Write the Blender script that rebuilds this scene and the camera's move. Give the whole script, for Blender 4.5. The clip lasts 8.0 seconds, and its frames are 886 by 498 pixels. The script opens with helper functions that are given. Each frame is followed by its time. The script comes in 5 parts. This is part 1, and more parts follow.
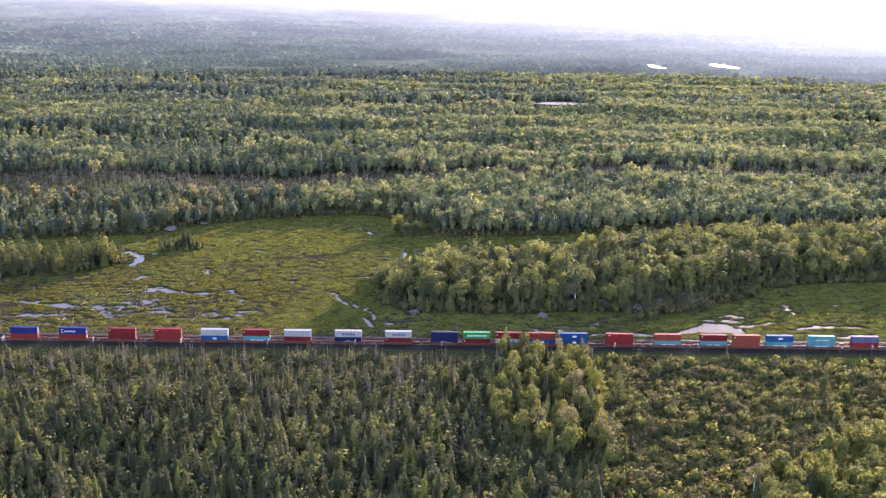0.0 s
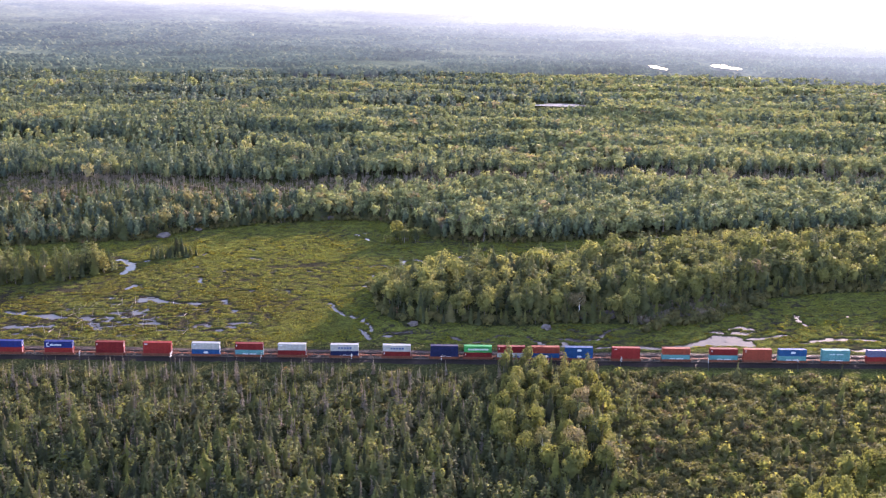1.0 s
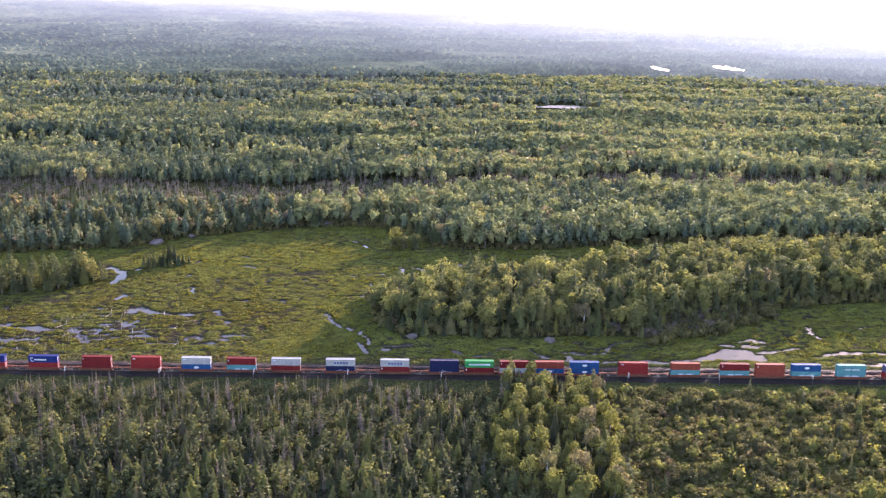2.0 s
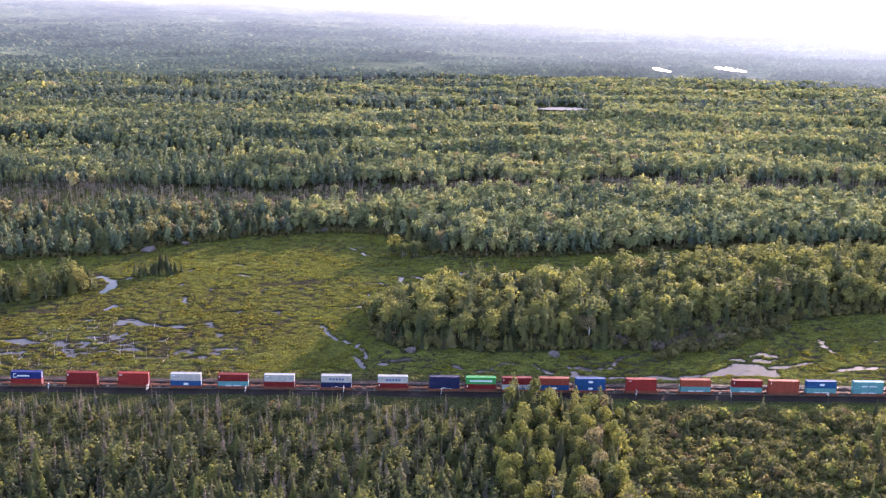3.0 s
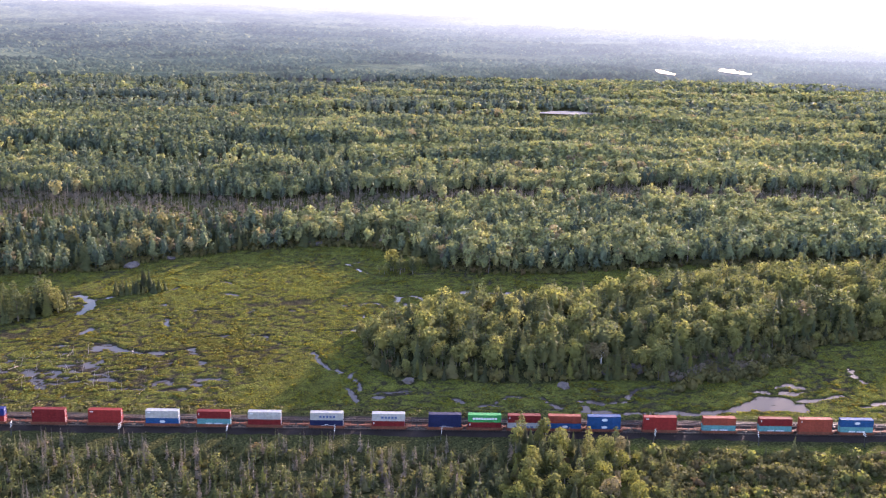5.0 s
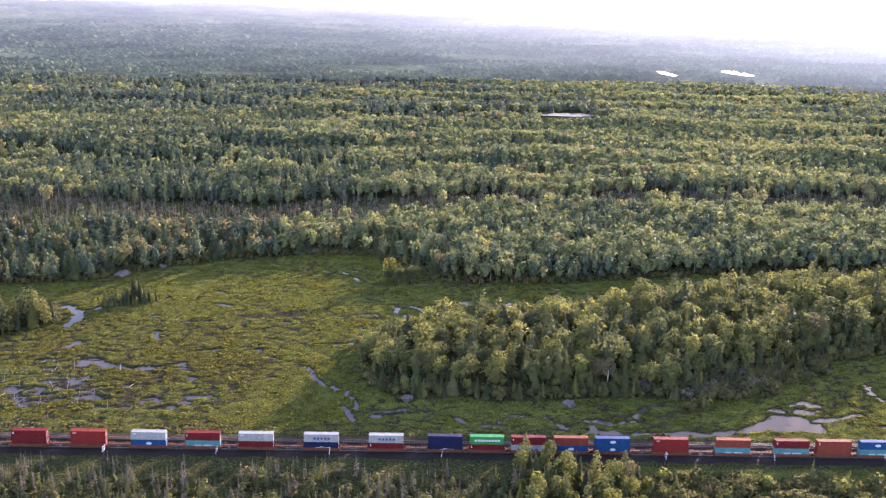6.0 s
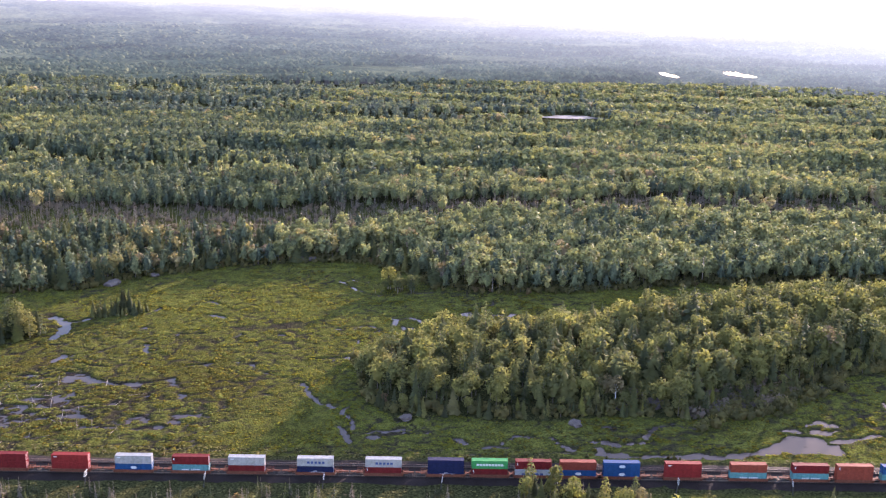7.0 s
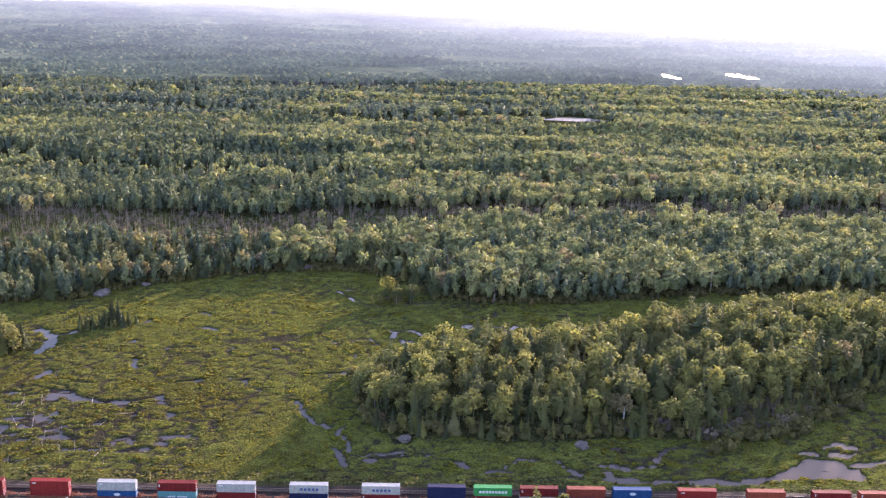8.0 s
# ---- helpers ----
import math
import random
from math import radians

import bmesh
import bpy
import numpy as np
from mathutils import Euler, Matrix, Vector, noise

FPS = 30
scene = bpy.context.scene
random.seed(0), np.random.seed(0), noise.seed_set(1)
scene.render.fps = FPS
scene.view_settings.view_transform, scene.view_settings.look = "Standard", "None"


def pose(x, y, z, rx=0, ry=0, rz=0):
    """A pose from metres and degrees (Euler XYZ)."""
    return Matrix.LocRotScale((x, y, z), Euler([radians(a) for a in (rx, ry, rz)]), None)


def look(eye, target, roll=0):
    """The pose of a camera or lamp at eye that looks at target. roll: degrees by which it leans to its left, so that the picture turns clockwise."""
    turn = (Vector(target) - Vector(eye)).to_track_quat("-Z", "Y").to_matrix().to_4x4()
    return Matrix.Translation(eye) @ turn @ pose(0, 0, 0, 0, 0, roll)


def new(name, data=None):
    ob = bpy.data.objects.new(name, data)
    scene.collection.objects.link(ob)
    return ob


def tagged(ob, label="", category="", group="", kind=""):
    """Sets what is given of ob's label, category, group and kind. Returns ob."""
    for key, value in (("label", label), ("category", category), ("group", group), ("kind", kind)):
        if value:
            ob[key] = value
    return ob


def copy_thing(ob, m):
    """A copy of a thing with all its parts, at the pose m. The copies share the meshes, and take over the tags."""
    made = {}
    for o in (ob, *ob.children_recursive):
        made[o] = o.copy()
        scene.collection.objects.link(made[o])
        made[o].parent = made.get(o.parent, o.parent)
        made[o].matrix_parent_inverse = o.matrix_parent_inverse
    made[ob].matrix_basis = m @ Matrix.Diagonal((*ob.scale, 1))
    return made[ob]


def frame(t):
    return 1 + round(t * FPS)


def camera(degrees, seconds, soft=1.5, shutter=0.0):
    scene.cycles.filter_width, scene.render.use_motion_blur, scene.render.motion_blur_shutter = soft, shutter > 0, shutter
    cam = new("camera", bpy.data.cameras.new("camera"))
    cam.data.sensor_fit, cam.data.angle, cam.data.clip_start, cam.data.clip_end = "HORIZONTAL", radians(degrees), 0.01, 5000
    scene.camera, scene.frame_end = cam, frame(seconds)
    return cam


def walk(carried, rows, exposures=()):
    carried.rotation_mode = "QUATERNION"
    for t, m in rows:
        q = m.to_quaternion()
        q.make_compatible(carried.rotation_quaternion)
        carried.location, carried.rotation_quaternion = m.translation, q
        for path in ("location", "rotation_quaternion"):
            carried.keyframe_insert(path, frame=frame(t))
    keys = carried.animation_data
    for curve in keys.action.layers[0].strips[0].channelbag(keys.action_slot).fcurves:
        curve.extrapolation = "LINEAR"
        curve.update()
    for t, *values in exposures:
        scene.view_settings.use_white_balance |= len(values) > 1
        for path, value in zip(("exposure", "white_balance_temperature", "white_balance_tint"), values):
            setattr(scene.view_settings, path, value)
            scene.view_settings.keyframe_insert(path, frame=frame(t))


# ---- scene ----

# ---------------------------------------------------------------- camera
cam = camera(48.0, 8.0, soft=1.25)
PATH = [
    (0.0, (-18.385, -434.688, 153.895), (-17.271, -337.652, 129.755), 0.863),
    (1.0, (-18.276, -417.441, 154.317), (-17.152, -320.401, 130.194), 0.886),
    (2.0, (-18.214, -400.044, 154.716), (-17.077, -302.998, 130.615), 0.915),
    (3.0, (-18.199, -382.496, 155.094), (-17.046, -285.444, 131.019), 0.952),
    (4.0, (-18.230, -364.799, 155.448), (-17.058, -267.739, 131.406), 0.995),
    (5.0, (-18.308, -346.951, 155.781), (-17.115, -249.882, 131.775), 1.045),
    (6.0, (-18.433, -328.953, 156.091), (-17.215, -231.874, 132.127), 1.102),
    (7.0, (-18.604, -310.805, 156.379), (-17.358, -213.715, 132.462), 1.166),
    (8.0, (-18.822, -292.506, 156.644), (-17.546, -195.404, 132.779), 1.237),
]
walk(cam, [(t, look(eye, target, roll)) for t, eye, target, roll in PATH], [(0.0, 3.37, 6480, 40), (4.5, 3.35, 6480, 40), (8.0, 3.24, 6480, 40)])

# ---------------------------------------------------------------- sky and sun
SUN_AZ, SUN_EL = 28.5, 9.5          # degrees right of the y axis, degrees up
world = bpy.data.worlds.new("sky")
scene.world = world
world.use_nodes = True
wn, wl = world.node_tree.nodes, world.node_tree.links
sky = wn.new("ShaderNodeTexSky")
sky.sky_type = "NISHITA"
sky.sun_disc = False
sky.sun_elevation = radians(SUN_EL)
sky.sun_rotation = radians(SUN_AZ)
sky.air_density, sky.dust_density, sky.ozone_density = 1.0, 0.6, 1.5
wn["Background"].inputs["Strength"].default_value = 0.15
wl.new(sky.outputs["Color"], wn["Background"].inputs["Color"])

sun_way = Vector((math.sin(radians(SUN_AZ)) * math.cos(radians(SUN_EL)),
                  math.cos(radians(SUN_AZ)) * math.cos(radians(SUN_EL)), math.sin(radians(SUN_EL))))
sun = new("sun", bpy.data.lights.new("sun", "SUN"))
sun.data.energy, sun.data.angle, sun.data.color = 3.2, radians(0.8), (1.0, 0.91, 0.76)
sun.matrix_world = look(sun_way * 300, (0, 0, 0))


# ---------------------------------------------------------------- materials
def material(name):
    m = bpy.data.materials.new(name)
    m.use_nodes = True
    return m, m.node_tree.nodes, m.node_tree.links, m.node_tree.nodes["Principled BSDF"]


def ramp(nodes, stops):
    r = nodes.new("ShaderNodeValToRGB")
    e = r.color_ramp.elements
    while len(e) < len(stops):
        e.new(0.5)
    for el, (p, c) in zip(e, stops):
        el.position, el.color = p, (*c, 1)
    return r


def noise_tex(nodes, links, scale, detail=4.0, rough=0.6, coord="Object"):
    tc = nodes.new("ShaderNodeTexCoord")
    n = nodes.new("ShaderNodeTexNoise")
    n.inputs["Scale"].default_value, n.inputs["Detail"].default_value, n.inputs["Roughness"].default_value = scale, detail, rough
    links.new(tc.outputs[coord], n.inputs["Vector"])
    return n


def mix(nodes, links, kind, fac, a, b):
    """A colour mix; fac, a and b are values or sockets."""
    m = nodes.new("ShaderNodeMix")
    m.data_type, m.blend_type = "RGBA", kind
    for socket, v in ((m.inputs[0], fac), (m.inputs[6], a), (m.inputs[7], b)):
        if isinstance(v, bpy.types.NodeSocket):
            links.new(v, socket)
        elif isinstance(v, (int, float)):
            socket.default_value = v
        else:
            socket.default_value = (*v, 1)
    return m.outputs[2]


def calc(nodes, links, op, a, b):
    m = nodes.new("ShaderNodeMath")
    m.operation = op
    for socket, v in zip(m.inputs, (a, b)):
        if isinstance(v, bpy.types.NodeSocket):
            links.new(v, socket)
        else:
            socket.default_value = v
    return m.outputs[0]


def bump(nodes, links, p, height, strength, distance):
    b = nodes.new("ShaderNodeBump")
    b.inputs["Strength"].default_value, b.inputs["Distance"].default_value = strength, distance
    links.new(height, b.inputs["Height"])
    links.new(b.outputs["Normal"], p.inputs["Normal"])


def leaf_material(name, stops, through_light=0.42, gloss=0.02, dapple=0.0):
    """Leaves or needles: one hue for each plant, a little change from leaf to leaf, light coming through, a waxy sheen.
    dapple: the relief of leaf sprays, in metres, on crowns that are seen from afar."""
    m, n, l, p = material(name)
    info, tint, geo = n.new("ShaderNodeObjectInfo"), n.new("ShaderNodeAttribute"), n.new("ShaderNodeNewGeometry")
    tint.attribute_name = "tint"
    total = calc(n, l, "FRACT", calc(n, l, "ADD", tint.outputs["Fac"], info.outputs["Random"]), 0.0)
    hue = ramp(n, stops)
    l.new(total, hue.inputs[0])
    leaf = ramp(n, [(0.0, (0.88, 0.88, 0.9)), (0.6, (1.0, 1.0, 1.0)), (1.0, (1.1, 1.09, 1.0))])
    l.new(geo.outputs["Random Per Island"], leaf.inputs[0])
    col = mix(n, l, "MULTIPLY", 1.0, hue.outputs[0], leaf.outputs[0])
    if dapple:
        spray = noise_tex(n, l, 0.75, 3, 0.65)
        patch = ramp(n, [(0.36, (0.72, 0.74, 0.78)), (0.5, (1.0, 1.0, 1.0)), (0.64, (1.22, 1.2, 1.1))])
        l.new(spray.outputs[0], patch.inputs[0])
        col = mix(n, l, "MULTIPLY", 1.0, col, patch.outputs[0])
        bump(n, l, p, spray.outputs[0], 0.8, dapple)
    l.new(col, p.inputs["Base Color"])
    p.inputs["Roughness"].default_value = 0.85
    p.inputs["Specular IOR Level"].default_value = gloss
    p.inputs["Specular Tint"].default_value = (1.0, 0.94, 0.78, 1)
    tr, both = n.new("ShaderNodeBsdfTranslucent"), n.new("ShaderNodeMixShader")
    l.new(mix(n, l, "MULTIPLY", 1.0, col, (1.14, 1.16, 0.80)), tr.inputs["Color"])
    both.inputs[0].default_value = through_light
    l.new(p.outputs[0], both.inputs[1])
    l.new(tr.outputs[0], both.inputs[2])
    l.new(both.outputs[0], n["Material Output"].inputs[0])
    return m


def bark_material(name, dark, light):
    m, n, l, p = material(name)
    t = noise_tex(n, l, 3.0, 5)
    c = ramp(n, [(0.3, dark), (0.7, light)])
    l.new(t.outputs[0], c.inputs[0])
    l.new(c.outputs[0], p.inputs["Base Color"])
    p.inputs["Roughness"].default_value = 0.9
    bump(n, l, p, t.outputs[0], 0.5, 0.05)
    return m


SPRUCE = leaf_material("spruce_needles", [(0.0, (0.041, 0.044, 0.026)), (0.3, (0.056, 0.062, 0.030)), (0.6, (0.084, 0.089, 0.034)),
                                          (0.85, (0.150, 0.146, 0.040)), (1.0, (0.106, 0.092, 0.058))])
PINE = leaf_material("pine_needles", [(0.0, (0.050, 0.060, 0.034)), (0.5, (0.074, 0.082, 0.038)), (0.85, (0.106, 0.106, 0.042)), (1.0, (0.146, 0.134, 0.048))], 0.40)
BROAD = leaf_material("broad_leaves", [(0.0, (0.074, 0.081, 0.041)), (0.25, (0.101, 0.107, 0.044)), (0.55, (0.131, 0.132, 0.047)), (0.85, (0.164, 0.155, 0.053)),
                                       (0.95, (0.170, 0.160, 0.062)), (0.98, (0.172, 0.146, 0.068)), (1.0, (0.164, 0.124, 0.074))], 0.45)
BIRCH = leaf_material("birch_leaves", [(0.0, (0.088, 0.092, 0.036)), (0.4, (0.112, 0.114, 0.037)), (0.8, (0.138, 0.134, 0.039)), (1.0, (0.150, 0.136, 0.045))], 0.48)
TURNING = leaf_material("turning_leaves", [(0.0, (0.138, 0.128, 0.054)), (0.5, (0.140, 0.118, 0.062)), (1.0, (0.132, 0.104, 0.068))], 0.42)
SHRUB = leaf_material("shrub_leaves", [(0.0, (0.074, 0.070, 0.032)), (0.35, (0.084, 0.079, 0.034)), (0.65, (0.096, 0.088, 0.037)),
                                       (0.95, (0.122, 0.104, 0.039)), (1.0, (0.112, 0.072, 0.045))], 0.45, 0.03)
SEDGE = leaf_material("sedge_blades", [(0.0, (0.088, 0.094, 0.032)), (0.3, (0.086, 0.098, 0.019)), (0.55, (0.102, 0.101, 0.014)), (0.8, (0.092, 0.073, 0.013)),
                                       (1.0, (0.052, 0.035, 0.006))], 0.35, 0.0)
LARCHLEAF = leaf_material("larch_needles", [(0.0, (0.040, 0.046, 0.027)), (0.4, (0.058, 0.064, 0.031)), (0.75, (0.084, 0.088, 0.035)), (1.0, (0.118, 0.116, 0.040))], 0.32)
TWIGS = leaf_material("bare_twigs", [(0.0, (0.086, 0.072, 0.058)), (0.5, (0.122, 0.102, 0.082)), (1.0, (0.166, 0.126, 0.095))], 0.4)
# far crowns: haze is put into the leaf colours, bluer and paler than near trees
HAZED_PINE = leaf_material("hazed_far_needles", [(0.0, (0.051, 0.067, 0.050)), (0.45, (0.070, 0.086, 0.055)), (0.8, (0.096, 0.108, 0.057)), (1.0, (0.126, 0.127, 0.059))], 0.26, 0.03, 0.5)
HAZED_BLUE = leaf_material("hazed_hill_needles", [(0.0, (0.062, 0.079, 0.067)), (0.5, (0.082, 0.098, 0.075)), (0.85, (0.106, 0.119, 0.076)), (1.0, (0.134, 0.134, 0.072))], 0.26, 0.03, 0.5)
HAZED_BROAD = leaf_material("hazed_far_leaves", [(0.0, (0.102, 0.118, 0.068)), (0.4, (0.134, 0.146, 0.072)), (0.75, (0.168, 0.170, 0.076)), (0.93, (0.194, 0.180, 0.080)),
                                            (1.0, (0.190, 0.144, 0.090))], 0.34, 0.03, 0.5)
DEADWOOD = bark_material("dead_wood", (0.13, 0.105, 0.085), (0.26, 0.22, 0.185))
BARK = bark_material("bark", (0.05, 0.04, 0.03), (0.14, 0.115, 0.09))
PALEBARK = bark_material("pale_bark", (0.28, 0.26, 0.23), (0.55, 0.52, 0.47))


def ground_material():
    m, n, l, p = material("marsh_and_forest_floor")
    big, mid, fine = noise_tex(n, l, 0.022, 5), noise_tex(n, l, 0.16, 6, 0.65), noise_tex(n, l, 1.3, 6, 0.7)
    green = ramp(n, [(0.34, (0.031, 0.035, 0.011)), (0.5, (0.060, 0.065, 0.016)), (0.66, (0.088, 0.091, 0.021))])
    l.new(mid.outputs[0], green.inputs[0])
    brown = ramp(n, [(0.3, (0.017, 0.014, 0.007)), (0.6, (0.050, 0.041, 0.009)), (0.8, (0.078, 0.062, 0.012))])
    l.new(fine.outputs[0], brown.inputs[0])
    wet = n.new("ShaderNodeAttribute")
    wet.attribute_name = "sedge"
    patch = ramp(n, [(0.42, (0, 0, 0)), (0.62, (0.7, 0.7, 0.7))])
    l.new(big.outputs[0], patch.inputs[0])
    dry = n.new("ShaderNodeAttribute")
    dry.attribute_name = "dry"
    col = mix(n, l, "MIX", calc(n, l, "MULTIPLY", dry.outputs["Fac"], calc(n, l, "ADD", patch.outputs[0], 0.1)), green.outputs[0], brown.outputs[0])
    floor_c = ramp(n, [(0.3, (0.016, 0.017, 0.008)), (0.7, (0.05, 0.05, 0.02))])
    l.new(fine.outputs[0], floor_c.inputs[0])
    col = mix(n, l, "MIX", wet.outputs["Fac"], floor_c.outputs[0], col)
    peat = n.new("ShaderNodeAttribute")
    peat.attribute_name = "peat"
    col = mix(n, l, "MIX", peat.outputs["Fac"], col, (0.022, 0.018, 0.015))
    grain = ramp(n, [(0.36, (0.40, 0.41, 0.42)), (0.5, (0.95, 0.95, 0.95)), (0.64, (1.5, 1.46, 1.3))])
    l.new(fine.outputs[0], grain.inputs[0])
    l.new(mix(n, l, "MULTIPLY", 1.0, col, grain.outputs[0]), p.inputs["Base Color"])
    p.inputs["Roughness"].default_value = 0.95
    p.inputs["Specular IOR Level"].default_value = 0.0
    bump(n, l, p, fine.outputs[0], 0.9, 0.5)
    return m


def water_material(name, dark=(0.045, 0.036, 0.032)):
    m, n, l, p = material(name)
    t = noise_tex(n, l, 0.5, 3)
    p.inputs["Base Color"].default_value = (*dark, 1)
    p.inputs["Roughness"].default_value = 0.1
    p.inputs["Specular IOR Level"].default_value = 0.13
    p.inputs["IOR"].default_value = 1.15
    bump(n, l, p, t.outputs[0], 0.05, 0.1)
    return m


def plain(name, colour, rough=0.6, metal=0.0, wear=0.25, scale=1.5):
    """Paint, metal or stone with streaks and dirt at two sizes."""
    m, n, l, p = material(name)
    a, b = noise_tex(n, l, scale, 5), noise_tex(n, l, scale * 9, 3)
    f = calc(n, l, "MULTIPLY", a.outputs[0], b.outputs[0])
    r = ramp(n, [(0.12, [c * (1 - wear) for c in colour]), (0.34, [min(1.0, c * (1 + wear * 0.5)) for c in colour])])
    l.new(f, r.inputs[0])
    l.new(r.outputs[0], p.inputs["Base Color"])
    p.inputs["Roughness"].default_value, p.inputs["Metallic"].default_value = rough, metal
    p.inputs["Specular IOR Level"].default_value = 0.05
    return m


def ballast_material():
    m, n, l, p = material("ballast_stone")
    t, big = noise_tex(n, l, 6.0, 6, 0.8), noise_tex(n, l, 0.2, 4)
    c = ramp(n, [(0.3, (0.010, 0.008, 0.0075)), (0.7, (0.032, 0.025, 0.023))])
    l.new(t.outputs[0], c.inputs[0])
    d = ramp(n, [(0.3, (0.8, 0.72, 0.66)), (0.7, (1.1, 1.06, 1.04))])
    l.new(big.outputs[0], d.inputs[0])
    l.new(mix(n, l, "MULTIPLY", 1.0, c.outputs[0], d.outputs[0]), p.inputs["Base Color"])
    p.inputs["Roughness"].default_value, p.inputs["Specular IOR Level"].default_value = 0.95, 0.04
    bump(n, l, p, t.outputs[0], 1.0, 0.1)
    return m


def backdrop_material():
    """The hazy distance: dark woods whose bright air is painted as emission, paler with every kilometre and towards the
    sun.
    """
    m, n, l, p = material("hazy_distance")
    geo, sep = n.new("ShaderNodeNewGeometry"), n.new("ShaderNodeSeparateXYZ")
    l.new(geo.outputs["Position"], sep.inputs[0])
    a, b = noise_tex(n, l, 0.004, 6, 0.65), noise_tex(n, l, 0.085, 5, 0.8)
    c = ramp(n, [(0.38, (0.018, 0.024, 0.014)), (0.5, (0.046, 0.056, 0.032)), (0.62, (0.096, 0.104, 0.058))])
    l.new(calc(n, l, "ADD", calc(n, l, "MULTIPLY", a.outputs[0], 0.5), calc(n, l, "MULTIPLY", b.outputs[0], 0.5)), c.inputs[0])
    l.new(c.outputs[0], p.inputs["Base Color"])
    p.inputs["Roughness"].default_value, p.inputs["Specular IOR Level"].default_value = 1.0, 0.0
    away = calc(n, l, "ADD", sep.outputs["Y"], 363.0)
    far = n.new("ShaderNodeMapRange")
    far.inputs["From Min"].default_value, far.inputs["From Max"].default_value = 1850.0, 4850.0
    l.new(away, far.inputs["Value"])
    # haze put into the emission, by distance here and by sun side below
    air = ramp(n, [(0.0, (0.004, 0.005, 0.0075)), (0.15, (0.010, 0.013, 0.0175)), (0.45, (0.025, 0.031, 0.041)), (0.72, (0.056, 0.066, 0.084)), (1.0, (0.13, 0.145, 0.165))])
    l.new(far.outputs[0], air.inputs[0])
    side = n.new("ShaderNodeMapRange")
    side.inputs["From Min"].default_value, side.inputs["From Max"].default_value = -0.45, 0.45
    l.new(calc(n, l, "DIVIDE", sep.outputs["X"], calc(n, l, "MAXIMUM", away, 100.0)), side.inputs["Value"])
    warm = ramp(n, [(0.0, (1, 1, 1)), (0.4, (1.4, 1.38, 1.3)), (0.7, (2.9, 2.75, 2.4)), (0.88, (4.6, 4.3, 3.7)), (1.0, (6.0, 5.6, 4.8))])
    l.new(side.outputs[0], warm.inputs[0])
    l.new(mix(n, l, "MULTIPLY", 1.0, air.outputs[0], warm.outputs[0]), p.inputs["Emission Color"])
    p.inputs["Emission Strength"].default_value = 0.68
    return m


MUDDY = plain("muddy_shallows", (0.055, 0.054, 0.052), 0.6, 0.0, 0.4, 0.05)
MUDDY.node_tree.nodes["Principled BSDF"].inputs["Specular IOR Level"].default_value = 0.04
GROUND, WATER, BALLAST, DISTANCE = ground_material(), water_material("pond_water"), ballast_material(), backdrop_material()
RAIL = plain("rail_steel", (0.16, 0.115, 0.095), 0.65, 0.3)
TIMBER = plain("sleeper_timber", (0.075, 0.060, 0.050), 0.9)
ROCK = plain("granite", (0.088, 0.072, 0.064), 0.95, 0.0, 0.45, 0.5)


# ---------------------------------------------------------------- mesh helpers
def mesh_from(name, verts, faces, mats, index=None, tint=None, normals=None):
    """A mesh from numpy arrays of vertices and of triangles or quads."""
    me = bpy.data.meshes.new(name)
    verts, faces = np.asarray(verts, np.float32), np.asarray(faces, np.int32)
    k = faces.shape[1]
    me.vertices.add(len(verts))
    me.vertices.foreach_set("co", verts.ravel())
    me.loops.add(faces.size)
    me.loops.foreach_set("vertex_index", faces.ravel())
    me.polygons.add(len(faces))
    me.polygons.foreach_set("loop_start", np.arange(0, faces.size, k, dtype=np.int32))
    me.polygons.foreach_set("loop_total", np.full(len(faces), k, np.int32))
    for m in mats:
        me.materials.append(m)
    if index is not None:
        me.polygons.foreach_set("material_index", np.asarray(index, np.int32))
    if tint is not None:
        at = me.attributes.new("tint", "FLOAT", "POINT")
        at.data.foreach_set("value", np.asarray(tint, np.float32))
    me.update(calc_edges=True)
    if normals is not None:
        me.polygons.foreach_set("use_smooth", np.ones(len(faces), bool))
        me.normals_split_custom_set_from_vertices(np.asarray(normals, np.float32))
    return me


def box_bm(bm, x0, x1, y0, y1, z0, z1):
    v = [bm.verts.new((x, y, z)) for z in (z0, z1) for y in (y0, y1) for x in (x0, x1)]
    for f in ((0, 2, 3, 1), (4, 5, 7, 6), (0, 1, 5, 4), (2, 6, 7, 3), (0, 4, 6, 2), (1, 3, 7, 5)):
        bm.faces.new([v[i] for i in f])
    return v


def bm_mesh(name, bm, mat):
    bmesh.ops.recalc_face_normals(bm, faces=bm.faces)
    me = bpy.data.meshes.new(name)
    bm.to_mesh(me)
    bm.free()
    me.materials.append(mat)
    return me


def part(name, bm, mat, parent, label=""):
    data = bm if isinstance(bm, bpy.types.Mesh) else bm_mesh(name, bm, mat)
    ob = new(name, data)
    ob.parent = parent
    return tagged(ob, label)


def boxes(*dims):
    bm = bmesh.new()
    for d in dims:
        box_bm(bm, *d)
    return bm


# ---------------------------------------------------------------- lie of the land
RNG = np.random.default_rng(7)
TABLE = RNG.random((256, 256))


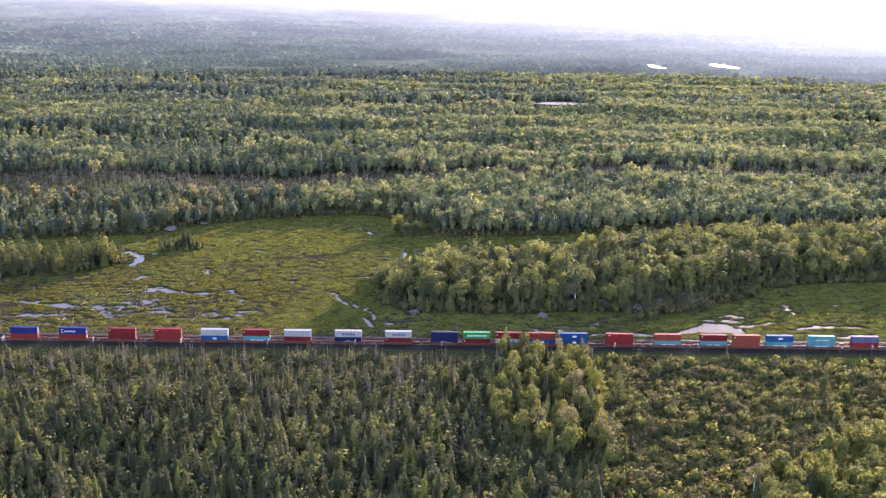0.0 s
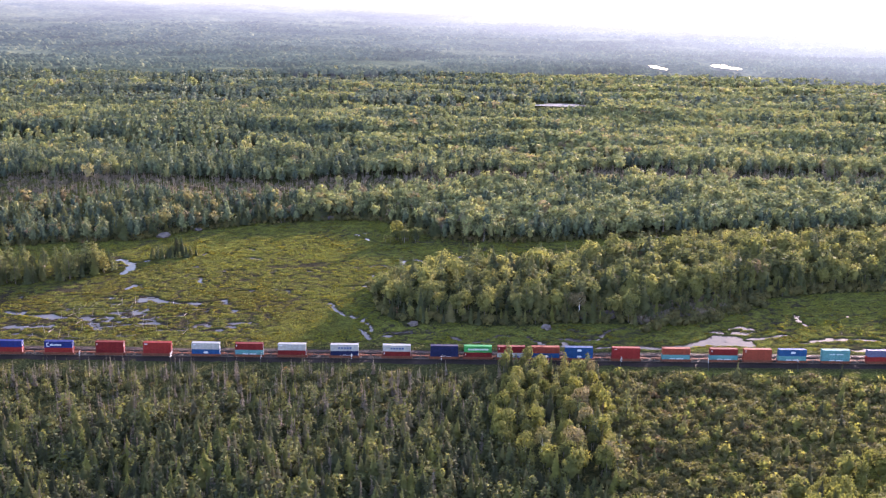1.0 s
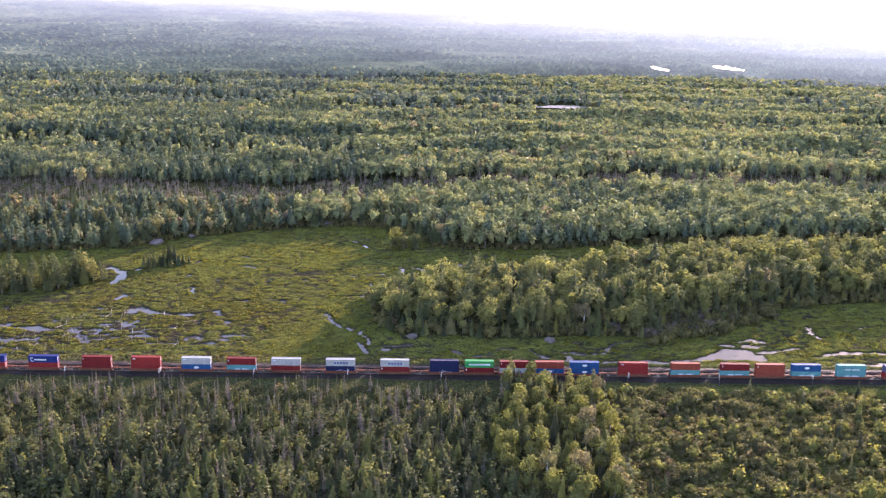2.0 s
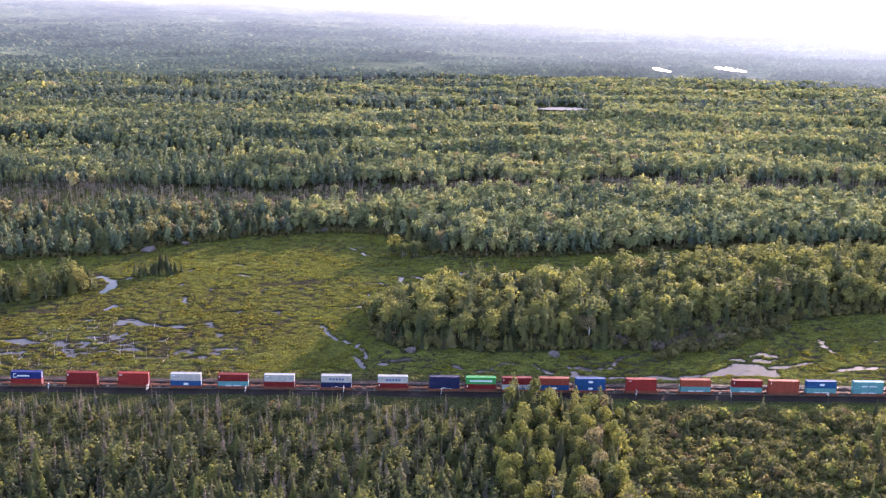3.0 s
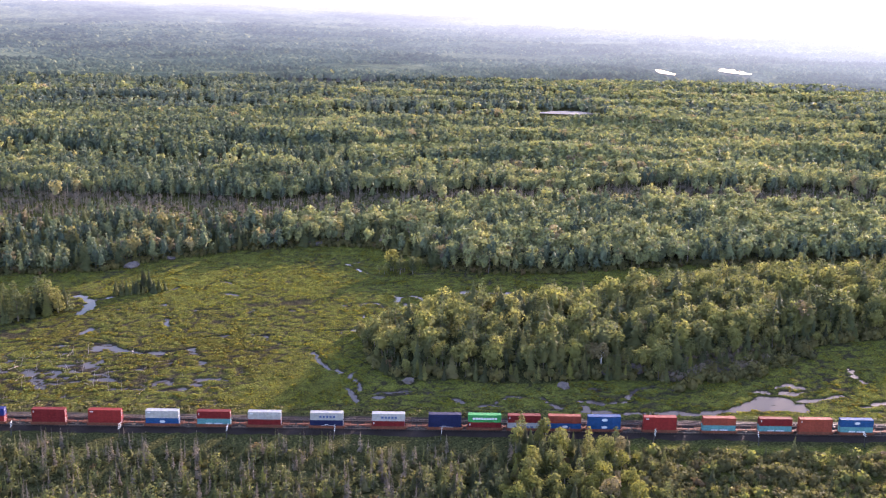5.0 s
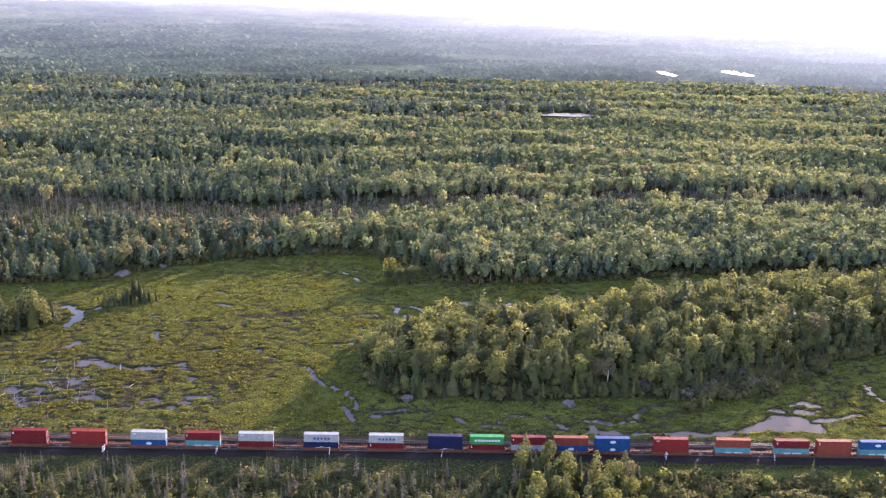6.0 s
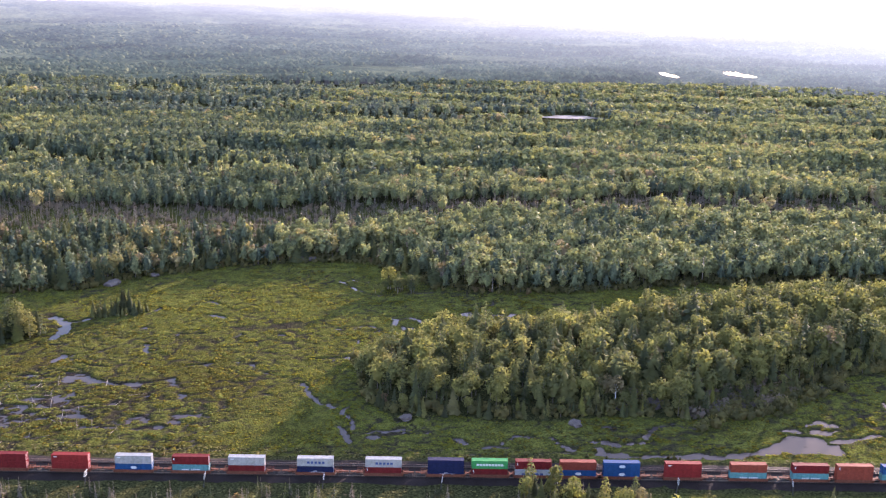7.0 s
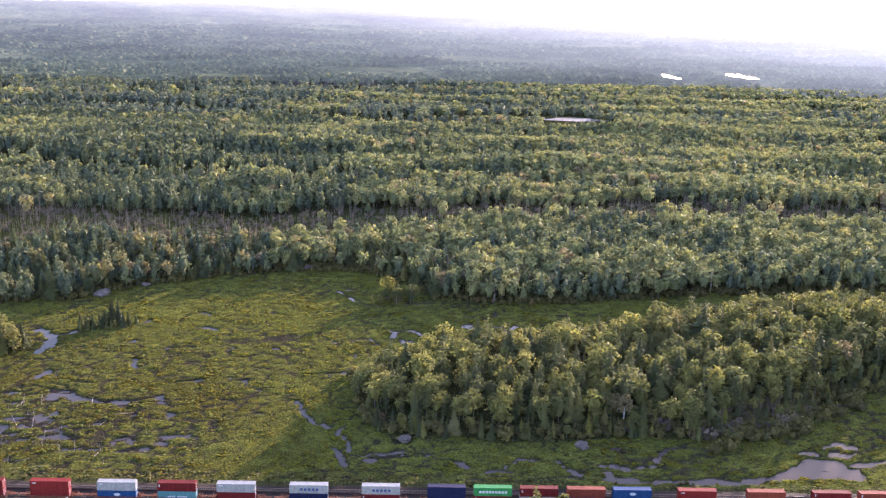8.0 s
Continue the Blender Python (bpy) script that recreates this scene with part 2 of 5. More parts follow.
def smooth_noise(x, y, size):
    """Value noise between 0 and 1, in features of that size in metres."""
    x, y = np.asarray(x, float) / size + 91.3, np.asarray(y, float) / size + 37.7
    i, j = np.floor(x).astype(int), np.floor(y).astype(int)
    u, v = x - i, y - j
    u, v = u * u * (3 - 2 * u), v * v * (3 - 2 * v)
    g = lambda a, b: TABLE[a % 256, b % 256]
    return (g(i, j) * (1 - u) + g(i + 1, j) * u) * (1 - v) + (g(i, j + 1) * (1 - u) + g(i + 1, j + 1) * u) * v


def line_at(pts, x):
    return np.interp(x, [p[0] for p in pts], [p[1] for p in pts])


# edges of the woods, as lines of (x, y)
NORTH_EDGE = [(-700, 160), (-300, 190), (-251, 206), (-213, 214), (-177, 246), (-141, 268), (-90, 284), (-60, 284), (-34, 262),
              (-16, 228), (13, 222), (60, 223), (136, 246), (194, 252), (254, 264), (700, 330)]
ISLE_SOUTH = [(-53, 111), (-50, 96), (-45, 68), (-33, 49), (-9, 51), (26, 46), (57, 53), (84, 50), (98, 60), (121, 68), (150, 92), (183, 106), (260, 120), (500, 170)]
ISLE_NORTH = [(-53, 112), (-50, 108), (-42, 116), (-30, 134), (-14, 150), (1, 157), (23, 162), (51, 170), (100, 186), (150, 210), (260, 232), (500, 280)]

# ponds and creeks: x, y to x, y, half width
PONDS_WEST = [(-207, 166, -200, 162, 1.9), (-200, 162, -196, 154, 2.2), (-196, 154, -195, 143, 2.4), (-195, 143, -194, 133, 2.2), (-196, 154, -192, 158, 1.4),
              (-192, 158, -188, 164, 1.5), (-140, 194, -134, 198, 1.2), (-134, 198, -128, 191, 1.2), (-132, 173, -124, 171, 1.7), (-161, 175, -158, 183, 1.2),
              (-161, 149, -157, 151, 1.1), (-149, 127, -145, 118, 1.1), (-123, 102, -114, 104, 1.9), (-106, 106, -102, 107, 1.1), (-91, 145, -88, 143, 1.3),
              (-184, 99, -183, 108, 1.5), (-183, 108, -181, 110, 1.6)]
PONDS_MUD = [(-189, 86, -182, 89, 1.5), (-168, 89, -162, 83, 2.3), (-162, 83, -155, 82, 2.4), (-155, 82, -146, 79, 2.5), (-146, 79, -140, 75, 2.2), (-140, 75, -133, 81, 2.1),
             (-133, 81, -127, 84, 2.0), (-125, 82, -122, 76, 0.9), (-120, 69, -117, 62, 0.8), (-134, 72, -130, 64, 1.1), (-147, 62, -143, 57, 1.2)]
PONDS_FLATS = [(-189, 53, -181, 43, 2.2), (-181, 43, -175, 35, 2.1), (-179, 55, -172, 44, 1.4), (-170, 53, -163, 54, 1.4), (-163, 54, -155, 51, 1.4), (-160, 46, -151, 44, 1.6),
               (-151, 44, -145, 49, 1.6), (-172, 62, -169, 64, 1.0), (-147, 37, -139, 35, 1.8), (-134, 41, -128, 44, 1.0), (-128, 34, -118, 36, 1.1), (-165, 26, -161, 24, 1.1),
               (-230, 60, -200, 52, 2.4), (-225, 35, -200, 40, 2.0)]
PONDS_MID = [(-97, 104, -92, 95, 0.4), (-92, 95, -82, 89, 0.4), (-82, 89, -73, 84, 0.4), (-73, 84, -68, 78, 0.6), (-68, 78, -65, 70, 0.8), (-65, 70, -61, 61, 0.9),
             (-61, 61, -57, 57, 0.7), (-71, 110, -66, 113, 0.8), (-66, 113, -60, 115, 0.7), (-60, 115, -54, 114, 0.7), (-54, 114, -50, 119, 1.6)]
PONDS_CREEK = [(-50, 59, -53, 52, 0.9), (-53, 52, -51, 47, 0.9), (-51, 47, -48, 43, 0.9), (-48, 43, -46, 37, 0.9), (-54, 41, -50, 36, 0.8), (-50, 36, -47, 30, 0.9),
               (-47, 30, -46, 24, 0.8), (-51, 37, -42, 33, 0.4), (-42, 33, -31, 36, 0.4), (-31, 36, -17, 35, 0.4), (-41, 30, -37, 30, 0.6)]
PONDS_FRONT = [(-7, 31, -4, 26, 1.1), (2, 21, 6, 24, 1.4), (6, 24, 10, 22, 1.3), (7, 25, 13, 31, 0.7), (13, 31, 18, 33, 0.7), (18, 33, 23, 31, 0.7), (26, 32, 31, 25, 0.8),
               (31, 25, 35, 21, 0.8), (43, 28, 47, 30, 1.5), (47, 30, 50, 27, 1.5), (45, 23, 47, 18, 1.3), (49, 20, 53, 19, 0.9), (56, 26, 59, 27, 0.9)]
PONDS_BANK = [(62, 29, 66, 39, 0.7), (66, 39, 69, 44, 0.7), (69, 44, 88, 41, 0.6), (48, 42, 54, 42, 0.6), (44, 17, 61, 17, 1.3), (61, 17, 74, 17, 1.5), (74, 17, 91, 18, 1.6), (76, 46, 76, 44, 0.9)]
PONDS_NORTH = [(-71, 241, -57, 219, 0.6), (-57, 219, -47, 214, 0.5), (-47, 214, -18, 221, 0.5), (-18, 221, -9, 230, 0.4),
               (-36, 162, -34, 172, 1.4), (-34, 172, -29, 175, 1.4), (-29, 175, -23, 169, 1.4), (-33, 159, -27, 158, 1.3), (0, 183, 5, 177, 1.9), (14, 183, 18, 181, 1.1),
               (20, 174, 25, 183, 1.4), (-4, 163, 1, 160, 1.4), (46, 163, 51, 159, 1.7)]
PONDS_EAST = [(91, 18, 105, 21, 1.8), (105, 21, 113, 25, 2.2), (118, 42, 122, 40, 1.1), (113, 26, 119, 31, 2.6), (119, 32, 127, 32, 4.2), (116, 24, 131, 23, 3.8), (126, 31, 131, 25, 3.2),
              (128, 46, 134, 51, 1.5), (134, 51, 136, 47, 1.5), (136, 47, 141, 48, 1.4), (129, 39, 134, 42, 1.1), (134, 31, 141, 34, 1.7), (141, 34, 152, 37, 1.6)]
PONDS_FAR_EAST = [(168, 70, 167, 61, 0.9), (167, 61, 169, 54, 0.9), (158, 26, 170, 32, 1.4), (170, 32, 182, 34, 1.7), (182, 34, 196, 30, 1.6), (262, 256, 276, 240, 3.0)]
POND_ROWS = (PONDS_WEST, PONDS_MUD, PONDS_FLATS, PONDS_MID, PONDS_CREEK, PONDS_FRONT, PONDS_BANK, PONDS_NORTH, PONDS_EAST, PONDS_FAR_EAST)


def pond_depth(x, y):
    """How far inside a pond's rim a place lies, in metres; below zero outside all ponds."""
    wx = x + 4.0 * (smooth_noise(x, y, 6.0) - 0.5) + 2.0 * (smooth_noise(x, y, 2.2) - 0.5)
    wy = y + 4.0 * (smooth_noise(x + 500, y, 6.0) - 0.5) + 2.0 * (smooth_noise(x + 500, y, 2.2) - 0.5)
    flats = np.clip(1.2 - np.hypot((x + 168) / 62, (y - 48) / 36), 0, 1)
    ragged = 2.2 * (smooth_noise(x + 20, y, 3.1) + smooth_noise(x, y + 90, 6.0) - 0.85) * (0.15 + np.clip((-90 - x) / 60, 0, 1))
    best = np.full(np.shape(x), -99.0)
    for row in POND_ROWS:
        for ax, ay, bx, by, w in row:
            dx, dy = bx - ax, by - ay
            t = np.clip(((wx - ax) * dx + (wy - ay) * dy) / (dx * dx + dy * dy + 1e-6), 0, 1)
            best = np.maximum(best, w - np.hypot(wx - ax - t * dx, wy - ay - t * dy))
    best = best - np.where(np.abs(best) < 6, ragged, 0)
    # mud flats in the south-west, and narrow runnels between the sedge lawns
    best = np.maximum(best, ((smooth_noise(x * 0.6, y, 4.2) * 0.45 + smooth_noise(x, y, 2.0) * 0.25) + smooth_noise(x * 0.5 + 70, y, 13.0) * 0.5 - 0.93 + 0.16 * flats) * 9 * (flats > 0) - (flats <= 0) * 50)
    ridge = np.abs(smooth_noise(x + 40, y * 1.4, 34.0) + 0.35 * smooth_noise(x, y, 9.0) - 0.67)
    best = np.maximum(best, 0.05 - ridge * 32)
    return best


def runnels(x, y):
    """How near a place lies to the narrow peat runnels that part the sedge lawns: 1 in one, 0 away from all."""
    x, y = np.asarray(x, float), np.asarray(y, float)
    out = np.zeros(x.shape)
    m = (y > 14) & (y < 300) & (np.abs(x) < 300)
    if not m.any():
        return out
    px, py = x[m], y[m]
    wx = px / 1.5 + 5.0 * (smooth_noise(px, py, 5.0) - 0.5)
    wy = py + 5.0 * (smooth_noise(px + 200, py, 5.0) - 0.5)
    cell = 6.5
    i, j = np.floor(wx / cell).astype(int), np.floor(wy / cell).astype(int)
    first, second = np.full(px.size, 99.0), np.full(px.size, 99.0)
    for a in (-1, 0, 1):
        for b in (-1, 0, 1):
            cx = (i + a + TABLE[(i + a) % 256, (j + b) % 256]) * cell
            cy = (j + b + TABLE[(j + b + 77) % 256, (i + a + 31) % 256]) * cell
            d = np.hypot(wx - cx, wy - cy)
            second = np.minimum(second, np.maximum(first, d))
            first = np.minimum(first, d)
    west = np.clip((-40 - px) / 90, 0, 1) * np.clip((190 - py) / 60, 0, 1)
    width = 0.5 + 0.6 * west + 0.3 * (py < 75) * (px > -45) + 1.1 * (smooth_noise(px + 60, py, 22.0) - 0.5)
    out[m] = np.clip((width - (second - first)) / 0.5, 0, 1)
    return out


def in_marsh(x, y):
    return (y > 15) & (y < line_at(NORTH_EDGE, x) + 4) & (np.abs(x) < 330)


def on_isle(x, y):
    return (x > -53) & (y > line_at(ISLE_SOUTH, x)) & (y < line_at(ISLE_NORTH, x))


def far_rise(r):
    return 118.0 * np.clip((r - 2350.0) / 2150.0, 0, 1) ** 1.5


def land(x, y):
    """The height of the ground."""
    x, y = np.asarray(x, float), np.asarray(y, float)
    r = np.hypot(x + 18, y + 363)
    z = 0.45 + 0.5 * smooth_noise(x, y, 9.0) * smooth_noise(x, y, 2.5)
    back = np.clip((y - line_at(NORTH_EDGE, x)) / 200.0, 0, 1)
    hills = 9.0 * smooth_noise(x, y * 3.0, 330.0) + 5.0 * smooth_noise(x, y * 2.5, 120.0) - 3.0
    z = z + back * hills * (y > 100)
    z = z + 2.0 * np.clip(np.minimum(y - line_at(ISLE_SOUTH, x), line_at(ISLE_NORTH, x) - y) / 25.0, 0, 1) * (x > -53)
    marsh = in_marsh(x, y) & (y < line_at(NORTH_EDGE, x) - 1)
    d = np.where(marsh, pond_depth(x, y), -99.0)
    shoal = np.clip(1.2 - np.hypot((x + 168) / 62, (y - 48) / 36), 0, 1) > 0
    z = np.where(d > -99, z - np.clip((d + 0.5) * 1.3, 0, np.where(shoal, 0.42 + 0.32 * smooth_noise(x + 7, y, 3.5), 1.6)), z)
    if marsh.any():
        z = np.where(marsh & ~on_isle(x, y), z - 0.3 * runnels(np.atleast_1d(x), np.atleast_1d(y)).reshape(np.shape(x)), z)
    return z + far_rise(r)


# ---------------------------------------------------------------- ground, water, distance
def grid_mesh(name, xs, ys, heights, mat):
    nx, ny = len(xs), len(ys)
    X, Y = np.meshgrid(xs, ys)
    V = np.stack([X.ravel(), Y.ravel(), heights(X.ravel(), Y.ravel())], 1)
    i = (np.arange(ny - 1)[:, None] * nx + np.arange(nx - 1)[None, :]).ravel()
    me = mesh_from(name, V, np.stack([i, i + 1, i + 1 + nx, i + nx], 1), [mat])
    me.polygons.foreach_set("use_smooth", np.ones(len(me.polygons), bool))
    return me, X.ravel(), Y.ravel()


xs = np.concatenate([np.linspace(-2050, -290, 30)[:-1], np.arange(-290, -20, 1.3), np.arange(-20, 270, 1.7), np.linspace(270, 2050, 30)])
ys = np.concatenate([np.linspace(-2400, -170, 20)[:-1], np.arange(-170, 12, 5.0), np.arange(12, 150, 1.2), np.arange(150, 292, 1.7), np.linspace(292, 1750, 70)])
me, gx, gy = grid_mesh("ground", xs, ys, land, GROUND)
at = me.attributes.new("sedge", "FLOAT", "POINT")
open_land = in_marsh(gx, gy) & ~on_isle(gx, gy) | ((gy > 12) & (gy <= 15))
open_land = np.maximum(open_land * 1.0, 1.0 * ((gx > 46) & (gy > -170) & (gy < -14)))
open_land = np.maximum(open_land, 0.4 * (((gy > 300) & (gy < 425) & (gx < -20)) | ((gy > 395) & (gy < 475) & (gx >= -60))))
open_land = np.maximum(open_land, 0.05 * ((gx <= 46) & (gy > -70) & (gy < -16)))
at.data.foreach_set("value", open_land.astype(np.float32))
at = me.attributes.new("dry", "FLOAT", "POINT")
at.data.foreach_set("value", (np.clip((-30 - gx) / 80, 0.15, 1) * np.clip((190 - gy) / 90, 0.2, 1)).astype(np.float32))
at = me.attributes.new("peat", "FLOAT", "POINT")
at.data.foreach_set("value", (np.maximum(0.9 * runnels(gx, gy), np.clip(pond_depth(gx, gy) * 1.5 + 0.9, 0, 1) * (gy > 15)) * ~on_isle(gx, gy)).astype(np.float32))
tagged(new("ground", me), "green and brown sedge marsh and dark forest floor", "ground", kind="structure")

bm = bmesh.new()
bm.faces.new([bm.verts.new(v) for v in ((-330, 14, 0), (330, 14, 0), (330, 300, 0), (-330, 300, 0))])
tagged(new("water", bm_mesh("water", bm, WATER)), "dark still marsh water mirroring the sky", "water", kind="structure")


FAR_LAKES = [(476, 1811, 12, 75), (644, 1875, 22, 95)]


def far_height(X, Y, R):
    return far_rise(R) + 9 + 12 * smooth_noise(X, Y * 2, 400) + 7 * smooth_noise(X, Y * 3, 120) - 3


def far_crowns(g):
    """Small rounded crowns that stand out of the distant woods."""
    V, F, k = [], [], 0
    base = np.array([(math.cos(i * 1.257) * q, math.sin(i * 1.257) * q, z) for q, z in ((1.0, 0.0), (0.8, 0.65)) for i in range(5)] + [(0, 0, 1.0)])
    tri = np.array([t for i in range(5) for t in ((i, (i + 1) % 5, (i + 1) % 5 + 5), (i, (i + 1) % 5 + 5, i + 5), (i + 5, (i + 1) % 5 + 5, 10))])
    for r0, r1, step in ((1935, 2350, 13.0), (2350, 2900, 16.5), (2900, 3700, 23.0)):
        n = int(math.radians(54) * (r1 * r1 - r0 * r0) / 2 / step ** 2)
        R, A = np.sqrt(g.uniform(r0 * r0, r1 * r1, n)), np.radians(g.uniform(-27, 27, n))
        X, Y = -18 + R * np.sin(A), -363 + R * np.cos(A)
        ok = smooth_noise(X + 900, Y * 4.5, 300.0) < 0.78
        for lx, ly, rx, ry in FAR_LAKES:
            ok &= np.hypot((X - lx) / (rx + 24), (Y - ly + 90) / (ry + 190)) > 1
        X, Y, R = X[ok], Y[ok], R[ok]
        n = len(X)
        wide, tall = g.uniform(0.45, 0.68, n) * step, g.uniform(6, 13, n)
        a = g.uniform(0, 6.28, n)
        c, s_ = np.cos(a)[:, None], np.sin(a)[:, None]
        b = base[None] * (1 + g.uniform(-0.2, 0.2, (n, 11, 3)))
        P = np.stack([(b[:, :, 0] * c - b[:, :, 1] * s_) * wide[:, None] + X[:, None], (b[:, :, 0] * s_ + b[:, :, 1] * c) * wide[:, None] + Y[:, None],
                      b[:, :, 2] * tall[:, None] + (far_height(X, Y, R) - 4)[:, None]], 2)
        V.append(P.reshape(-1, 3))
        F.append((tri[None] + (np.arange(n) * 11)[:, None, None] + k).reshape(-1, 3))
        k += n * 11
    return np.concatenate(V), np.concatenate(F)


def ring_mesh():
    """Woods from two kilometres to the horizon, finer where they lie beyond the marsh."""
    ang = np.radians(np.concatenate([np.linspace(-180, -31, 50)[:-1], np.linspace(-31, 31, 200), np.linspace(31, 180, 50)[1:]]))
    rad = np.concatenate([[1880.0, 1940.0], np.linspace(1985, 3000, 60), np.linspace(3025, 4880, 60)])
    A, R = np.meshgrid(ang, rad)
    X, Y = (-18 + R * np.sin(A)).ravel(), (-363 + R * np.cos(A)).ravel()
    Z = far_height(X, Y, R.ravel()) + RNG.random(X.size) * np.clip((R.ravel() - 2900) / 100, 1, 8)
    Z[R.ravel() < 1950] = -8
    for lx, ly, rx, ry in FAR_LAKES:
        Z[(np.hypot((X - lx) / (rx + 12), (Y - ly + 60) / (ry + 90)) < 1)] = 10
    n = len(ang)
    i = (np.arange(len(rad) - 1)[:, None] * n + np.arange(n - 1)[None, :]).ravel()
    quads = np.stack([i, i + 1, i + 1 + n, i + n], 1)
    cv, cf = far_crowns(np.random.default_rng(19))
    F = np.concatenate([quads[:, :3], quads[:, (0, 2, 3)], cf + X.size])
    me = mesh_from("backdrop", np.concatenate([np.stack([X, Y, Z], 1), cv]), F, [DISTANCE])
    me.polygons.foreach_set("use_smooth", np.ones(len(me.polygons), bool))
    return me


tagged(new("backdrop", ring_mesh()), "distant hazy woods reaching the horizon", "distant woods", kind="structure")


# ---------------------------------------------------------------- railway
TRACK_Y, SIDING_Y, BED = -1.6, 5.6, 1.0


def embankment():
    """A ballast bank with sloping shoulders, carrying two tracks."""
    prof = [(-10.7, 0.1), (-6.6, BED - 0.25), (-4.5, BED - 0.12), (1.4, BED - 0.12), (2.8, BED - 0.3), (7.8, BED - 0.12), (9.0, BED - 0.25), (12.4, 0.1)]
    xs = np.concatenate([[-1500.0], np.arange(-330, 331, 3.0), [1500.0]])
    V, F = [], []
    for x in xs:
        for k, (y, z) in enumerate(prof):
            wob = 0.5 * (smooth_noise(x, y * 7, 7.0) - 0.5) if k in (0, 1, 6, 7) else 0.0
            V.append((x, y + wob * 2, z + (0.0 if k in (0, 7) else wob * 0.25)))
    n = len(prof)
    for i in range(len(xs) - 1):
        for k in range(n - 1):
            a = i * n + k
            F.append((a, a + n, a + n + 1, a + 1))
    return mesh_from("railway_bank", V, F, [BALLAST])


tagged(new("railway_bank", embankment()), "grey crushed stone railway bank across the marsh", "railway bank", kind="structure")


def sleepers(y):
    V, F = [], []
    base = np.array([(x, b, z) for z in (0, 1) for b in (0, 1) for x in (0, 1)], float)
    quad = np.array(((0, 2, 3, 1), (4, 5, 7, 6), (0, 1, 5, 4), (2, 6, 7, 3), (0, 4, 6, 2), (1, 3, 7, 5)))
    for i in range(760):
        x = -228 + i * 0.6 + random.uniform(-0.04, 0.04)
        V.append(base * (0.24, 2.6, 0.17) + (x, y - 1.3 + random.uniform(-0.08, 0.08), BED - 0.12))
        F.append(quad + 8 * i)
    return mesh_from("sleepers", np.concatenate(V), np.concatenate(F), [TIMBER])


for y in (TRACK_Y, SIDING_Y):
    ob = tagged(new("railway_track"), "steel rails spiked to dark timber sleepers", "railway track", "tracks", "structure")
    ob.location = (0, 0, 0)
    for s in (-0.75, 0.75):
        part("rail", boxes((-1500, 1500, y + s - 0.035, y + s + 0.035, BED + 0.06, BED + 0.22), (-1500, 1500, y + s - 0.07, y + s + 0.07, BED + 0.045, BED + 0.07)), RAIL, ob)
    tagged(part("sleepers", sleepers(y), TIMBER, ob), kind="stuff")

# ---------------------------------------------------------------- containers and well cars
PAINT = {}
for key, col in dict(red=(0.40, 0.040, 0.034), brick=(0.42, 0.085, 0.05), maroon=(0.27, 0.026, 0.026), navy=(0.022, 0.03, 0.10), blue=(0.02, 0.11, 0.30), royal=(0.022, 0.042, 0.21),
                     white=(0.56, 0.55, 0.53), grey=(0.52, 0.54, 0.55), teal=(0.13, 0.40, 0.42), green=(0.03, 0.42, 0.12), yellow=(0.62, 0.48, 0.12),
                     slate=(0.16, 0.17, 0.30)).items():
    PAINT[key] = plain("paint_" + key, [c * 0.35 + 0.003 for c in col], 0.85, 0.0, 0.3, 0.9)
MARK_WHITE, MARK_DARK = plain("white_marking", (0.36, 0.37, 0.38), 0.6), plain("dark_marking", (0.03, 0.05, 0.13), 0.6)
WELL, IRON = plain("well_car_brown", (0.115, 0.042, 0.026), 0.85, 0.0, 0.45), plain("black_iron", (0.05, 0.045, 0.042), 0.7, 0.3)
WORDS = dict(red="dark red", brick="brick red", maroon="maroon", navy="navy blue", blue="bright blue", royal="deep blue", white="white", grey="pale grey",
             teal="teal", green="bright green", yellow="pale yellow", slate="slate blue")
CL, CW, CH = 12.19, 2.44, 2.85


def corrugated(length, height, axis, pitch=0.42, deep=0.045):
    """A ribbed wall panel from the origin along x or y, standing up."""
    bm = bmesh.new()
    n = int(length / pitch)
    row = []
    for i in range(n + 1):
        for f, d in ((0.0, 0.0), (0.12, deep), (0.5, deep), (0.62, 0.0)):
            s = (i + f) * length / n
            if s <= length:
                p = (s, d) if axis == "x" else (d, s)
                row.append((bm.verts.new((p[0], p[1], 0)), bm.verts.new((p[0], p[1], height))))
    for (a, b), (c, d) in zip(row, row[1:]):
        bm.faces.new((a, c, d, b))
    return bm


CONTAINER_MESH = {}


